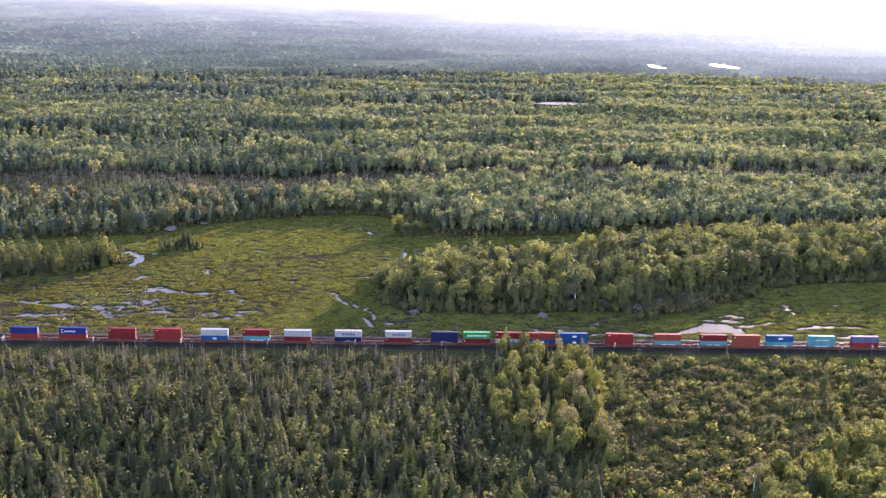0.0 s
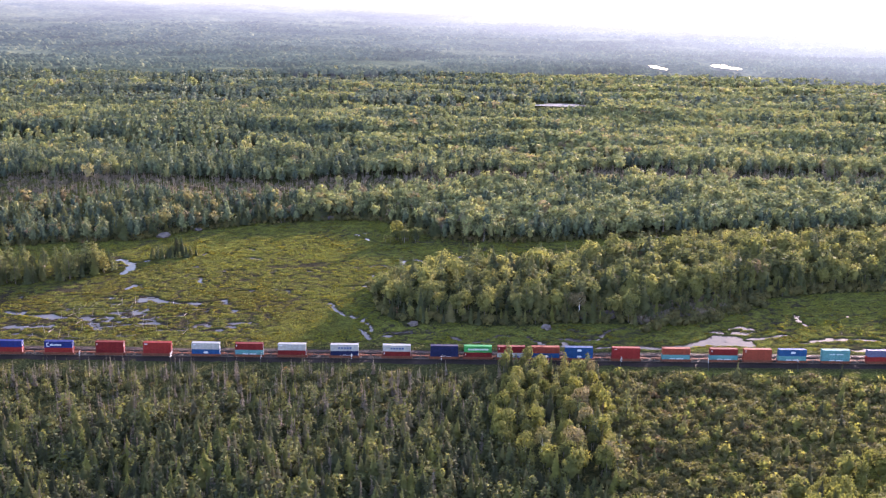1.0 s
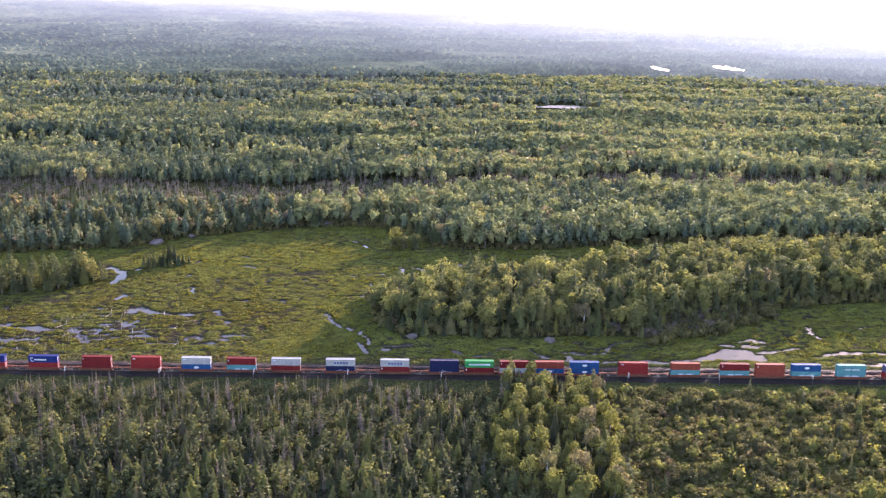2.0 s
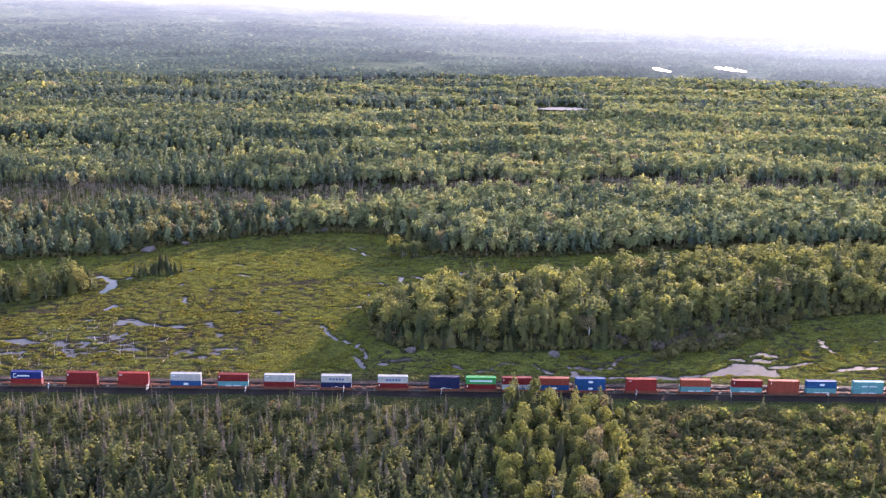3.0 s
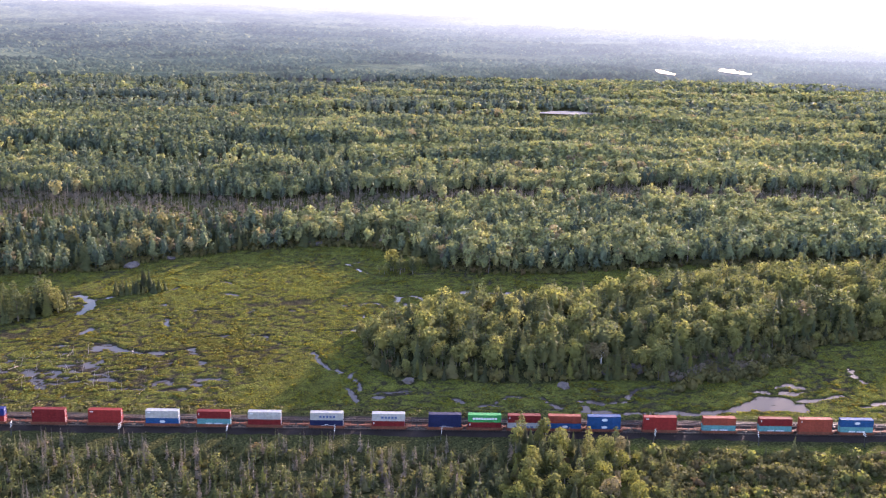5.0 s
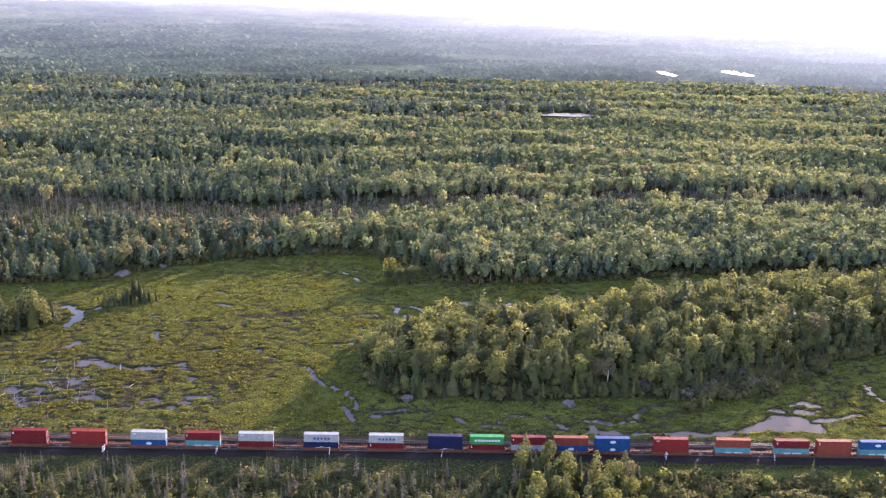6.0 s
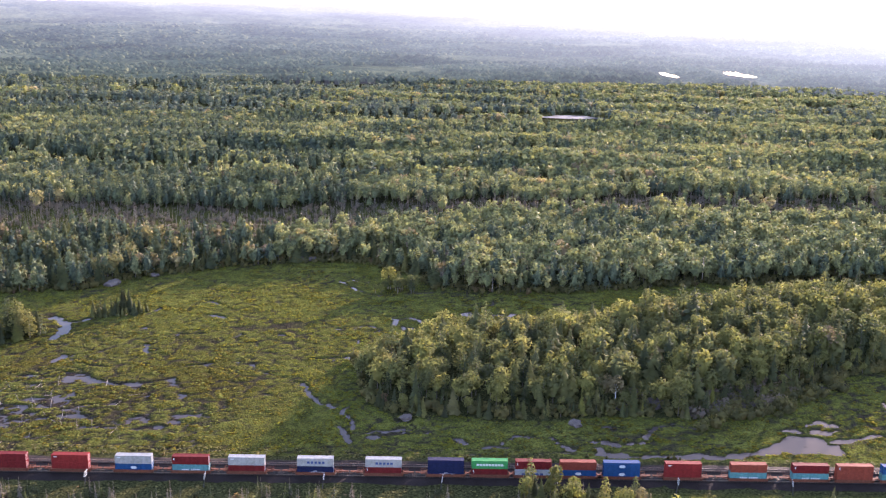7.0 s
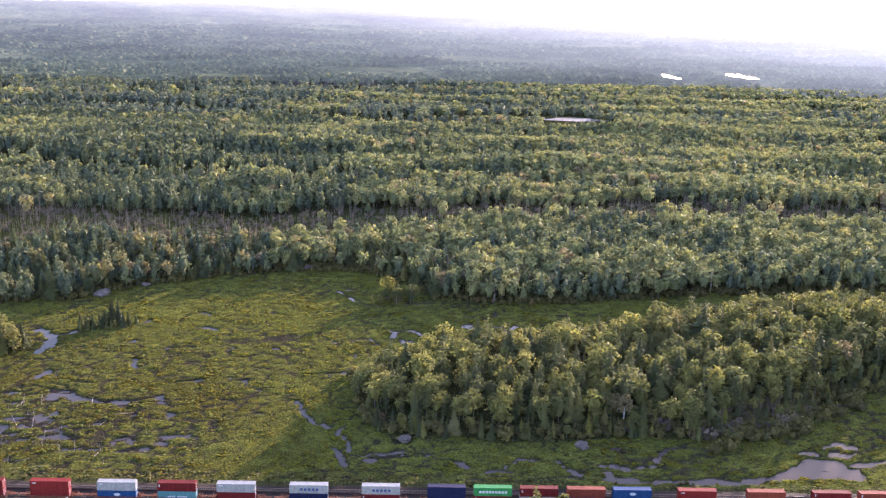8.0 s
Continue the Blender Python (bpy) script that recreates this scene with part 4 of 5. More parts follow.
BARE = [(plump(conifer_crown(GEN, 10, GEN.uniform(0.9, 1.4), 6, 4, 0.12, 0.25, 0.75, 0.15, 0.7), 10), tri_trunk(10, 0.09, 3)) for _ in range(5)]
LARCH = [(plump(leafy_crown(GEN, 9, GEN.uniform(1.7, 2.5), 11, 125, 0.48, 0.08, 0.75, True), 9, 0.7, 1.0), tri_trunk(8.5, 0.12, 3)) for _ in range(6)]
DEAD = [((*NONE, NONE[0]), dead_spar(GEN, 10, 0.15, 14, 1.1)) for _ in range(5)]
TUFT = []
for _ in range(4):
    bits = []
    for k in range(4):
        a, l, w = GEN.uniform(0, 6.28), GEN.uniform(0.5, 1.0), GEN.uniform(0.35, 0.6)
        d, s = np.array((math.cos(a), math.sin(a), 0)), np.array((-math.sin(a), math.cos(a), 0))
        bits.append((np.array([s * w + (0, 0, 0.22), -s * w + (0, 0, 0.1), d * l + (0, 0, GEN.uniform(0.15, 0.4))]), np.array([(0, 1, 2)])))
    TUFT.append((plump(join(*bits), 1.0, 1.0), NONE))


def scatter(name, kinds, P, size, mats, label, category, squash=None, tints=None):
    """Many plants of a kind as one object. P: x, y, z of each foot; size: height factor of each."""
    g = np.random.default_rng(abs(len(P) * 7 + len(name)))
    pick = g.integers(0, len(kinds), len(P))
    tints = g.random(len(P)) if tints is None else tints
    V, F, M, T, N, k = [], [], [], [], [], 0
    for i, (crown, trunk) in enumerate(kinds):
        sel = np.nonzero(pick == i)[0]
        if not len(sel):
            continue
        v = np.concatenate([crown[0], trunk[0]])
        f = np.concatenate([crown[1], trunk[1] + len(crown[0])])
        m = np.concatenate([np.zeros(len(crown[1]), int), np.ones(len(trunk[1]), int)])
        nv = np.concatenate([crown[2], unit(trunk[0] * (1, 1, 0))])
        a = g.uniform(0, 6.283, len(sel))
        sz = size[sel]
        sq = sz * (g.uniform(0.8, 1.2, len(sel)) if squash is None else squash[sel])
        c, s = np.cos(a)[:, None], np.sin(a)[:, None]
        lx, ly = g.normal(0, 0.03, len(sel))[:, None], g.normal(0, 0.03, len(sel))[:, None]
        x = (v[:, 0] * c - v[:, 1] * s) * sq[:, None] + v[:, 2] * sz[:, None] * lx + P[sel, 0:1]
        y = (v[:, 0] * s + v[:, 1] * c) * sq[:, None] + v[:, 2] * sz[:, None] * ly + P[sel, 1:2]
        z = v[:, 2] * sz[:, None] + P[sel, 2:3]
        V.append(np.stack([x, y, z], 2).reshape(-1, 3))
        F.append((f[None] + (np.arange(len(sel)) * len(v))[:, None, None] + k).reshape(-1, 3))
        M.append(np.tile(m, len(sel)))
        T.append(np.repeat(tints[sel], len(v)))
        N.append(np.stack([nv[:, 0] * c - nv[:, 1] * s, nv[:, 0] * s + nv[:, 1] * c, np.tile(nv[:, 2], (len(sel), 1))], 2).reshape(-1, 3))
        k += len(v) * len(sel)
    me = mesh_from(name, np.concatenate(V), np.concatenate(F), mats, np.concatenate(M), np.concatenate(T), np.concatenate(N))
    return tagged(new(name, me), label, category, kind="stuff")


THING_MESH = {}


def tree_thing(name, kinds, leaf, bark, x, y, size, label, category="tree", group="", wide=1.0, which=None, lean=2.0):
    """One tree: a trunk with limbs, and a crown."""
    i = random.randrange(len(kinds)) if which is None else which
    key = (name, i, leaf.name)
    if key not in THING_MESH:
        (cv, cf, cn), (tv, tf) = kinds[i]
        THING_MESH[key] = (mesh_from("crown", cv, cf, [leaf], normals=cn) if len(cv) else None, mesh_from("trunk", tv, tf, [bark]))
    crown, trunk = THING_MESH[key]
    ob = tagged(new(name), label, category, group)
    ob.matrix_basis = pose(x, y, float(land(x, y)) - 0.05, random.uniform(-lean, lean), random.uniform(-lean, lean), random.uniform(0, 360)) @ Matrix.Diagonal((size * wide, size * wide, size, 1))
    part("trunk", trunk, bark, ob)
    if crown:
        part("crown", crown, leaf, ob)
    return ob


def spread(x0, x1, y0, y1, step, jitter=0.42, seed=1):
    """Feet on a shaken grid."""
    g = np.random.default_rng(seed)
    X, Y = np.meshgrid(np.arange(x0, x1, step), np.arange(y0, y1, step))
    X, Y = X.ravel() + g.uniform(-jitter, jitter, X.size) * step, Y.ravel() + g.uniform(-jitter, jitter, X.size) * step
    return X, Y, g


def feet(X, Y):
    return np.stack([X, Y, land(X, Y) - 0.05], 1)


def in_sight(X, Y, margin=40):
    """The wedge of land in front of the walk."""
    r = Y + 440
    return (np.abs(X + 18) < r * 0.47 + margin)


# ---------------------------------------------------------------- woods before the railway
def near_kind(X, Y, g):
    """0 bare, 1 spruce, 2 thin or dead spruce, 3 broadleaf, 4 shrub."""
    n1, n2 = smooth_noise(X, Y, 25.0), smooth_noise(X + 300, Y, 11.0)
    grove = np.hypot((X - 29) / 27, (Y + 63) / 54) + 0.5 * (n2 - 0.5) < 0.95
    corner = (X > 84) & (Y < -138 + (X - 84) * 0.72 + 16 * (n1 - 0.5))
    bog = (X > 46 + 16 * (n1 - 0.5)) & ~corner
    out = np.where(g.random(X.size) < np.clip((-48 - 30 * n1 - Y) / 40, 0.08, 0.95), 1, np.where(g.random(X.size) < 0.62, 2, 4))
    out = np.where((np.hypot((X + 2) / 20, (Y + 62) / 38) < 1) & (g.random(X.size) < 0.8), 1, out)
    out = np.where(bog, 4, out)
    out = np.where(grove, 3, out)
    out = np.where(corner, 3, out)
    out = np.where(Y > np.where(grove, -14, -16 - 10 * n2), 0, out)
    return out


X, Y, g = spread(-250, 230, -172, -10, 4.2, seed=3)
kind = near_kind(X, Y, g)
tall = smooth_noise(X, Y, 14.0)
conif = (kind == 1)
thing_spruce = conif & (Y < -88) & (X > -118) & (X < 30)
order = np.nonzero(thing_spruce)[0]
order = order[np.argsort(Y[order])][:70]
chosen = np.zeros(X.size, bool)
chosen[order] = True
for i in np.nonzero(chosen)[0]:
    tree_thing("spruce_tree", SPRUCE_HI, SPRUCE, BARK, X[i], Y[i], 0.6 + 0.75 * tall[i] + g.uniform(-0.2, 0.25),
               "pointed green spruce standing in dense boggy woods", group="spruces before the railway", wide=g.uniform(1.1, 1.5))
rest = conif & ~chosen & (g.random(X.size) < 0.78)
scatter("spruce_woods", SPRUCE_LO, feet(X[rest], Y[rest]), (0.45 + 0.7 * tall[rest] + g.uniform(-0.15, 0.25, rest.sum())) * np.clip((-Y[rest] + 40) / 130, 0.5, 1), [SPRUCE, BARK], "dense young green spruces on boggy ground", "spruces", squash=g.uniform(1.0, 1.5, rest.sum()))
larch = ((kind == 2) & (g.random(X.size) < 0.45)) | ((kind == 1) & ~chosen & (g.random(X.size) < 0.6))
scatter("larches", LARCH, feet(X[larch] + 1.4, Y[larch] + 1.1), (0.5 + 0.6 * tall[larch] + g.uniform(-0.1, 0.2, larch.sum())) * np.clip((-Y[larch] + 50) / 130, 0.5, 1), [LARCHLEAF, BARK], "soft green larches among boggy spruces", "larches", squash=g.uniform(1.2, 1.8, larch.sum()))
thin = (kind == 2) & (g.random(X.size) < 0.6)
wither = ((kind == 2) & ~thin) | ((kind == 1) & (X < 0) & (g.random(X.size) < 0.2))
scatter("withered_spruces", THIN_LO, feet(X[wither] + 0.8, Y[wither] - 1.2), 0.4 + 0.45 * tall[wither] + g.uniform(-0.1, 0.25, wither.sum()), [TWIGS, DEADWOOD], "withered grey-brown spruces beside the railway", "dead trees", squash=g.uniform(0.9, 1.4, wither.sum()))
scatter("stunted_spruces", THIN_LO, feet(X[thin], Y[thin]), 0.36 + 0.45 * tall[thin] + g.uniform(-0.1, 0.2, thin.sum()), [SPRUCE, DEADWOOD], "thin stunted olive spruces beside the railway", "spruces")
dead = (kind > 0) & (kind < 4) & (g.random(X.size) < np.where(kind == 2, 0.55, np.where(X < -40, 0.32, 0.12)))
scatter("bare_spars", BARE, feet(X[dead] + 1.2, Y[dead] + 0.9), 0.35 + 0.4 * tall[dead] + g.uniform(0, 0.25, dead.sum()), [TWIGS, DEADWOOD], "bare grey dead trees among the spruces", "dead trees")
shr = (kind == 4) | ((kind > 0) & (g.random(X.size) < 0.22))
sx, sy = X[shr] + g.uniform(-1.2, 1.2, shr.sum()), Y[shr] + g.uniform(-1.2, 1.2, shr.sum())
scatter("bog_shrubs", SHRUB_LO, feet(sx, sy), g.uniform(0.6, 1.8, shr.sum()) * np.where(kind[shr] == 4, 0.65, 1.0), [SHRUB, BARK], "low olive and yellowish bog shrubs", "shrubs")
bx, by, g2 = spread(30, 230, -168, -12, 2.5, 0.5, seed=5)
ok = near_kind(bx, by, g2) == 4
swell = smooth_noise(bx[ok], by[ok], 8.0)
scatter("bog_thicket", BOG_BUSH, feet(bx[ok], by[ok]), g2.uniform(0.35, 0.95, ok.sum()) * (0.45 + 1.2 * swell), [SHRUB, BARK], "low thicket of olive bog shrubs", "shrubs", squash=g2.uniform(1.0, 1.6, ok.sum()), tints=np.clip(smooth_noise(bx[ok], by[ok], 16.0) * 0.7 + g2.uniform(0, 0.35, ok.sum()), 0, 0.99))
lx_, ly_, gl = spread(44, 228, -168, -16, 5.4, 0.6, seed=7)
ok = near_kind(lx_, ly_, gl) == 4
ok &= gl.random(lx_.size) < 0.2 + 0.6 * smooth_noise(lx_, ly_ + 40, 20.0)
scatter("bog_birches", BOG_BUSH, feet(lx_[ok], ly_[ok]), gl.uniform(0.7, 1.6, ok.sum()), [BIRCH, BARK], "small yellow-green bushy birches over the bog", "trees", squash=gl.uniform(0.8, 1.2, ok.sum()))
ux, uy, g3 = spread(-250, 60, -165, -14, 4.2, seed=6)
ok = (near_kind(ux, uy, g3) > 0) & (g3.random(ux.size) < 0.55)
scatter("undergrowth", SHRUB_MINI, feet(ux[ok], uy[ok]), g3.uniform(0.3, 0.8, ok.sum()), [SHRUB, BARK], "dark undergrowth between the trees", "shrubs")
tx, ty, g4 = spread(50, 225, -160, -20, 11.5, 0.6, seed=8)
ok = near_kind(tx, ty, g4) == 4
scatter("scattered_spruces", SPRUCE_LO, feet(tx[ok], ty[ok]), g4.uniform(0.3, 0.85, ok.sum()), [SPRUCE, BARK], "scattered small spruces in the bog", "spruces")

# broadleaf grove and corner
gx_, gy_, g5 = spread(-10, 200, -165, -11, 5.4, seed=9)
k5 = near_kind(gx_, gy_, g5) == 3
late = []
for n_, i in enumerate(np.nonzero(k5)[0]):
    x, y = gx_[i], gy_[i]
    if y < -104 and n_ % 3 or x > 110:
        late.append((x, y, g5.uniform(0.45, 0.95)))
    elif g5.random() < 0.16:
        tree_thing("pine_tree", PINE_HI, PINE, BARK, x, y, g5.uniform(0.55, 0.85), "spreading green pine among broadleaf trees", group="pines before the railway")
    elif g5.random() < 0.32:
        tree_thing("spruce_tree", SPRUCE_HI, SPRUCE, BARK, x, y, g5.uniform(0.8, 1.3), "slender grey-green spruce among broadleaf trees", group="spruces before the railway")
    else:
        tree_thing("broadleaf_tree", BROAD_HI, TURNING if g5.random() < 0.1 else BIRCH, PALEBARK if g5.random() < 0.15 else BARK, x, y, g5.uniform(0.45, 0.95), "sunlit yellow-green broadleaf tree in a grove", group="broadleaf trees before the railway")
late = np.array(late)
scatter("broadleaf_woods", BROAD_MID, feet(late[:, 0], late[:, 1]), late[:, 2], [BIRCH, BARK], "sunlit yellow-green broadleaf trees in dense woods", "trees")
tree_thing("pine_tree", PINE_HI, PINE, BARK, 15.0, -13.5, 0.85, "green pine standing beside the railway bank", group="pines before the railway", which=1)

# ---------------------------------------------------------------- marsh: sedge, bushes, dead timber
mx, my, g6 = spread(-290, 260, 15, 290, 1.02, 0.5, seed=12)
ok = in_marsh(mx, my) & ~on_isle(mx, my) & in_sight(mx, my, 10) & (my < line_at(NORTH_EDGE, mx))
mx, my = mx[ok], my[ok]
d = pond_depth(mx, my)
ok = (d < -0.2) & (runnels(mx, my) < 0.35) & (g6.random(mx.size) < 0.3 + 0.6 * smooth_noise(mx, my, 7))
mx, my = mx[ok], my[ok]
tone = np.clip(0.36 * np.clip((mx + 40) / 60, 0, 1) * np.clip((95 - my) / 30, 0, 1) + 0.26 * np.clip((my - 95) / 50, 0, 1) + 0.35 * smooth_noise(mx, my, 24.0) + 0.3 * (smooth_noise(mx + 90, my, 5.0) - 0.4) + g6.uniform(-0.28, 0.28, mx.size) + 0.55 * np.clip((-30 - mx) / 80, 0, 1) * np.clip((165 - my) / 80, 0.1, 1), 0, 0.99)
scatter("sedge_tufts", TUFT, feet(mx, my), g6.uniform(0.35, 1.05, mx.size) * (0.35 + 1.5 * smooth_noise(mx, my + 300, 3.2) * smooth_noise(mx + 40, my, 9.0) ** 0.5), [SEDGE, BARK], "yellow-green sedge tufts covering the marsh", "sedge", tints=tone)
vx, vy, g7 = spread(-300, 260, -17, 20, 1.7, 0.5, seed=13)
ok = ((vy < -11) & (g7.random(vx.size) < 0.28)) | ((vy > 11.5) & (vy < np.where(vx > 30, 14.5, 20)) & (pond_depth(vx, vy) < -0.5))
scatter("bank_weeds", TUFT, feet(vx[ok], vy[ok]), g7.uniform(0.5, 1.1, ok.sum()), [SHRUB, BARK], "rank olive weeds along the railway bank", "weeds")
vx, vy, g7 = spread(-300, 260, 12, 17, 2.6, 0.5, seed=14)
ok = (g7.random(vx.size) < np.where(vx > 30, 0.12, 0.3)) & (pond_depth(vx, vy) < -0.5)
scatter("bank_bushes", SHRUB_LO, feet(vx[ok], vy[ok]), g7.uniform(0.3, 0.75, ok.sum()), [SHRUB, BARK], "low olive bushes along the railway bank", "shrubs")
for k in range(84):
    x, y = random.triangular(-215, -118, -190), random.uniform(20, 76)
    if k % 3:
        tree_thing("dead_trunk", DEAD, BARK, DEADWOOD, x, y, random.uniform(0.2, 0.62), "bare bleached dead trunk leaning in the marsh", "dead tree", "dead trunks in the marsh", lean=24.0)
    else:
        log = tagged(new("fallen_log"), "bleached fallen log lying in the marsh mud", "log", "fallen logs")
        log.matrix_basis = pose(x, y, max(float(land(x, y)), 0.0) + 0.15, 0, 88, random.uniform(0, 360))
        part("trunk", mesh_from("trunk", *dead_spar(GEN, random.uniform(4, 8), 0.10, 4), [DEADWOOD]), DEADWOOD, log)

# ---------------------------------------------------------------- the wooded isle
ix, iy, g8 = spread(-56, 330, 35, 280, 5.0, 0.6, seed=15)
# wide margin adds unseen trees in the east, to keep sun off the marsh
ok = on_isle(ix, iy) & in_sight(ix, iy, 110)
ix, iy = ix[ok], iy[ok]
rank = np.argsort(iy - line_at(ISLE_SOUTH, ix))
count = 0
rest_b, rest_p, rest_t, rest_s = [], [], [], []
for n_, i in enumerate(rank):
    x, y = ix[i], iy[i]
    rim = min(y - line_at(ISLE_SOUTH, x), line_at(ISLE_NORTH, x) - y)
    size = (0.55 + 0.85 * g8.random() ** 1.3 + (0.35 if g8.random() < 0.08 else 0.0)) * (0.45 if rim < 6 else 0.72 if rim < 14 else 0.88) * np.interp(x, [-40, 30, 80], [0.85, 0.85, 1.0])
    pine = g8.random() < 0.36
    if count < 150:
        count += 1
        if rim < 7 and g8.random() < 0.55:
            tree_thing("spruce_tree", SPRUCE_HI, SPRUCE, BARK, x, y, g8.uniform(0.4, 1.0), "dark green spruce at the edge of the wooded isle", group="spruces on the isle", wide=1.25)
        elif g8.random() < 0.22:
            tree_thing("spruce_tree", SPRUCE_HI, PINE, BARK, x, y, size * g8.uniform(1.4, 1.95), "tall pointed green spruce on the wooded isle", group="spruces on the isle", wide=0.95)
        elif pine:
            tree_thing("pine_tree", PINE_HI, PINE, BARK, x, y, size, "dark green pine on the wooded isle", group="pines on the isle")
        else:
            brown = y > 95 and x < 40 and g8.random() < 0.3 or g8.random() < 0.03
            tree_thing("broadleaf_tree", BROAD_HI, TURNING if brown else BROAD, BARK, x, y, size,
                       "broadleaf tree turning yellow-brown on the wooded isle" if brown else "full green broadleaf tree on the wooded isle", group="broadleaf trees on the isle", wide=g8.uniform(1.0, 1.35))
    else:
        (rest_s if g8.random() < 0.16 else rest_p if pine else rest_t if g8.random() < 0.025 else rest_b).append((x, y, size))
for name, rows, kinds, leaf, lab in (("isle_pines", rest_p, PINE_MID, PINE, "dark green pines on the wooded isle"), ("isle_spruces", [(a, b, c * 1.75) for a, b, c in rest_s], SPRUCE_LO, PINE, "tall pointed spruces on the wooded isle"), ("isle_turning_trees", rest_t, BROAD_MID, TURNING, "broadleaf trees turning yellow-brown on the wooded isle"), ("isle_broadleaf_trees", rest_b, BROAD_MID, BROAD, "full green broadleaf trees on the wooded isle")):
    a = np.array(rows)
    scatter(name, kinds, feet(a[:, 0], a[:, 1]), a[:, 2], [leaf, BARK], lab, "trees", squash=g8.uniform(1.0, 1.35, len(a)))
for k in range(34):
    x = g8.uniform(-44, 175)
    y = line_at(ISLE_SOUTH, x) + g8.uniform(-1.5, 4.5)
    tree_thing("spruce_tree", SPRUCE_HI, PINE if k % 2 else SPRUCE, BARK, x, y, g8.uniform(0.3, 0.85), "slim dark spruce at the foot of the isle", group="spruces on the isle", wide=g8.uniform(0.75, 1.0))
qx, qy, g9 = spread(-56, 250, 35, 240, 3.0, 0.5, seed=16)
rim = np.minimum(qy - line_at(ISLE_SOUTH, qx), line_at(ISLE_NORTH, qx) - qy)
ok = (rim < 9) & (rim > np.where((qx > 84) & (qx < 160), -14, 0)) & (qx > -53) & (pond_depth(qx, qy) < -1)
scatter("isle_shrubs", SHRUB_LO, feet(qx[ok], qy[ok]), g9.uniform(0.7, 2.2, ok.sum()), [SHRUB, BARK], "olive shrubs round the wooded isle", "shrubs")

qx, qy, g9 = spread(66, 135, 45, 100, 3.2, 0.5, seed=17)
rim = qy - line_at(ISLE_SOUTH, qx)
ok = (rim > -3) & (rim < 16) & (smooth_noise(qx, qy, 12.0) > 0.42)
scatter("grey_brush", SHRUB_LO, feet(qx[ok], qy[ok]), g9.uniform(0.8, 2.0, ok.sum()), [TWIGS, DEADWOOD], "grey half-dead brush on the rocky foot of the isle", "dead brush")

# western point, spruce strip and yellow tree isle
def stand(cx, cy, rx, ry, turn, n, pick, lo, hi, label, group, seed):
    g = np.random.default_rng(seed)
    for _ in range(n):
        a, q = g.uniform(0, 6.283), math.sqrt(g.random())
        u, v = rx * q * math.cos(a), ry * q * math.sin(a)
        x = cx + u * math.cos(turn) - v * math.sin(turn)
        y = cy + u * math.sin(turn) + v * math.cos(turn)
        what = pick[int(g.integers(len(pick)))]
        name, kinds, leaf = what
        tree_thing(name, kinds, leaf, BARK, x, y, g.uniform(lo, hi), label, group=group, wide=1.15)


S_, D_, P_, B_ = ("spruce_tree", SPRUCE_HI, SPRUCE), ("spruce_tree", SPRUCE_HI, PINE), ("pine_tree", PINE_HI, PINE), ("broadleaf_tree", BROAD_HI, BROAD)
L_ = ("larch_tree", LARCH, LARCHLEAF)
stand(-246, 124, 40, 18, 0.3, 95, [L_, D_, D_, S_, P_, P_], 0.65, 1.3, "dark green tree on the western marsh point", "trees on the western point", 21)
stand(-209, 138, 8, 6, 0.3, 16, [L_, D_, P_], 0.7, 1.25, "dark green tree at the tip of the marsh point", "trees on the western point", 22)
tree_thing("pine_tree", PINE_HI, PINE, BARK, -212, 134, 1.3, "tall dark green pine at the tip of the marsh point", group="trees on the western point", which=2)
stand(-176, 172, 15, 4, 0.32, 34, [L_, L_, D_], 0.4, 0.9, "small conifer on a low strip in the marsh", "small conifers in the marsh", 23)
stand(-173, 175, 2.5, 1.5, 0, 3, [D_, S_], 1.0, 1.35, "slim taller tree on a low strip in the marsh", "small conifers in the marsh", 24)
stand(-38, 222, 20, 6, 0.1, 20, [B_, B_, P_], 0.4, 0.7, "rounded green tree at the marsh edge", "trees at the marsh edge", 25)
tree_thing("broadleaf_tree", BROAD_HI, BIRCH, BARK, -42, 226, 0.98, "round yellow-green tree at the marsh edge", group="trees at the marsh edge", wide=1.1)
tree_thing("dead_trunk", DEAD, BARK, PALEBARK, 16, 222, 1.2, "pale bare snag at the forest edge", "dead tree", "dead trunks in the marsh")
tree_thing("dead_trunk", DEAD, BARK, PALEBARK, 141, 250, 1.9, "tall pale bare snag at the forest edge", "dead tree", "dead trunks in the marsh")

# ---------------------------------------------------------------- the great forest behind
def clearing(x, y):
    """How open the far woods are: swamps, bays and ponds where trees stand thin."""
    n = smooth_noise(x, y * 2.2, 70.0)
    c = np.zeros(np.shape(x))
    near = np.interp(x, [-400, -250, -120, -60, 0, 150], [300, 318, 330, 345, 398, 402]) + 26 * (n - 0.5)
    back = np.interp(x, [-400, -250, -60, 80, 200, 400], [392, 412, 440, 472, 478, 470]) + 30 * (smooth_noise(x + 50, y, 40.0) - 0.5)
    c = np.maximum(c, ((y > near) & (y < back)) * np.where(x < 60, 1.0, 0.92))
    wall = np.interp(x, [-600, -413, -236, -70, 60], [1160, 1144, 1091, 1007, 1000]) + 24 * (n - 0.5)
    c = np.maximum(c, ((y > wall - 62) & (y < wall) & (x < 70)) * 0.97)
    c = np.maximum(c, (np.hypot((x - 174) / 52, (y - 1005) / 92) < 1) * 2.0)
    c = np.maximum(c, (np.hypot((x + 246) / 30, (y - 548) / 16) < 1) * 2.0)
    band = smooth_noise(x + 900, y * 4.5, 260.0)
    return np.maximum(c, (band > 0.75) * (y > 520) * 0.85)


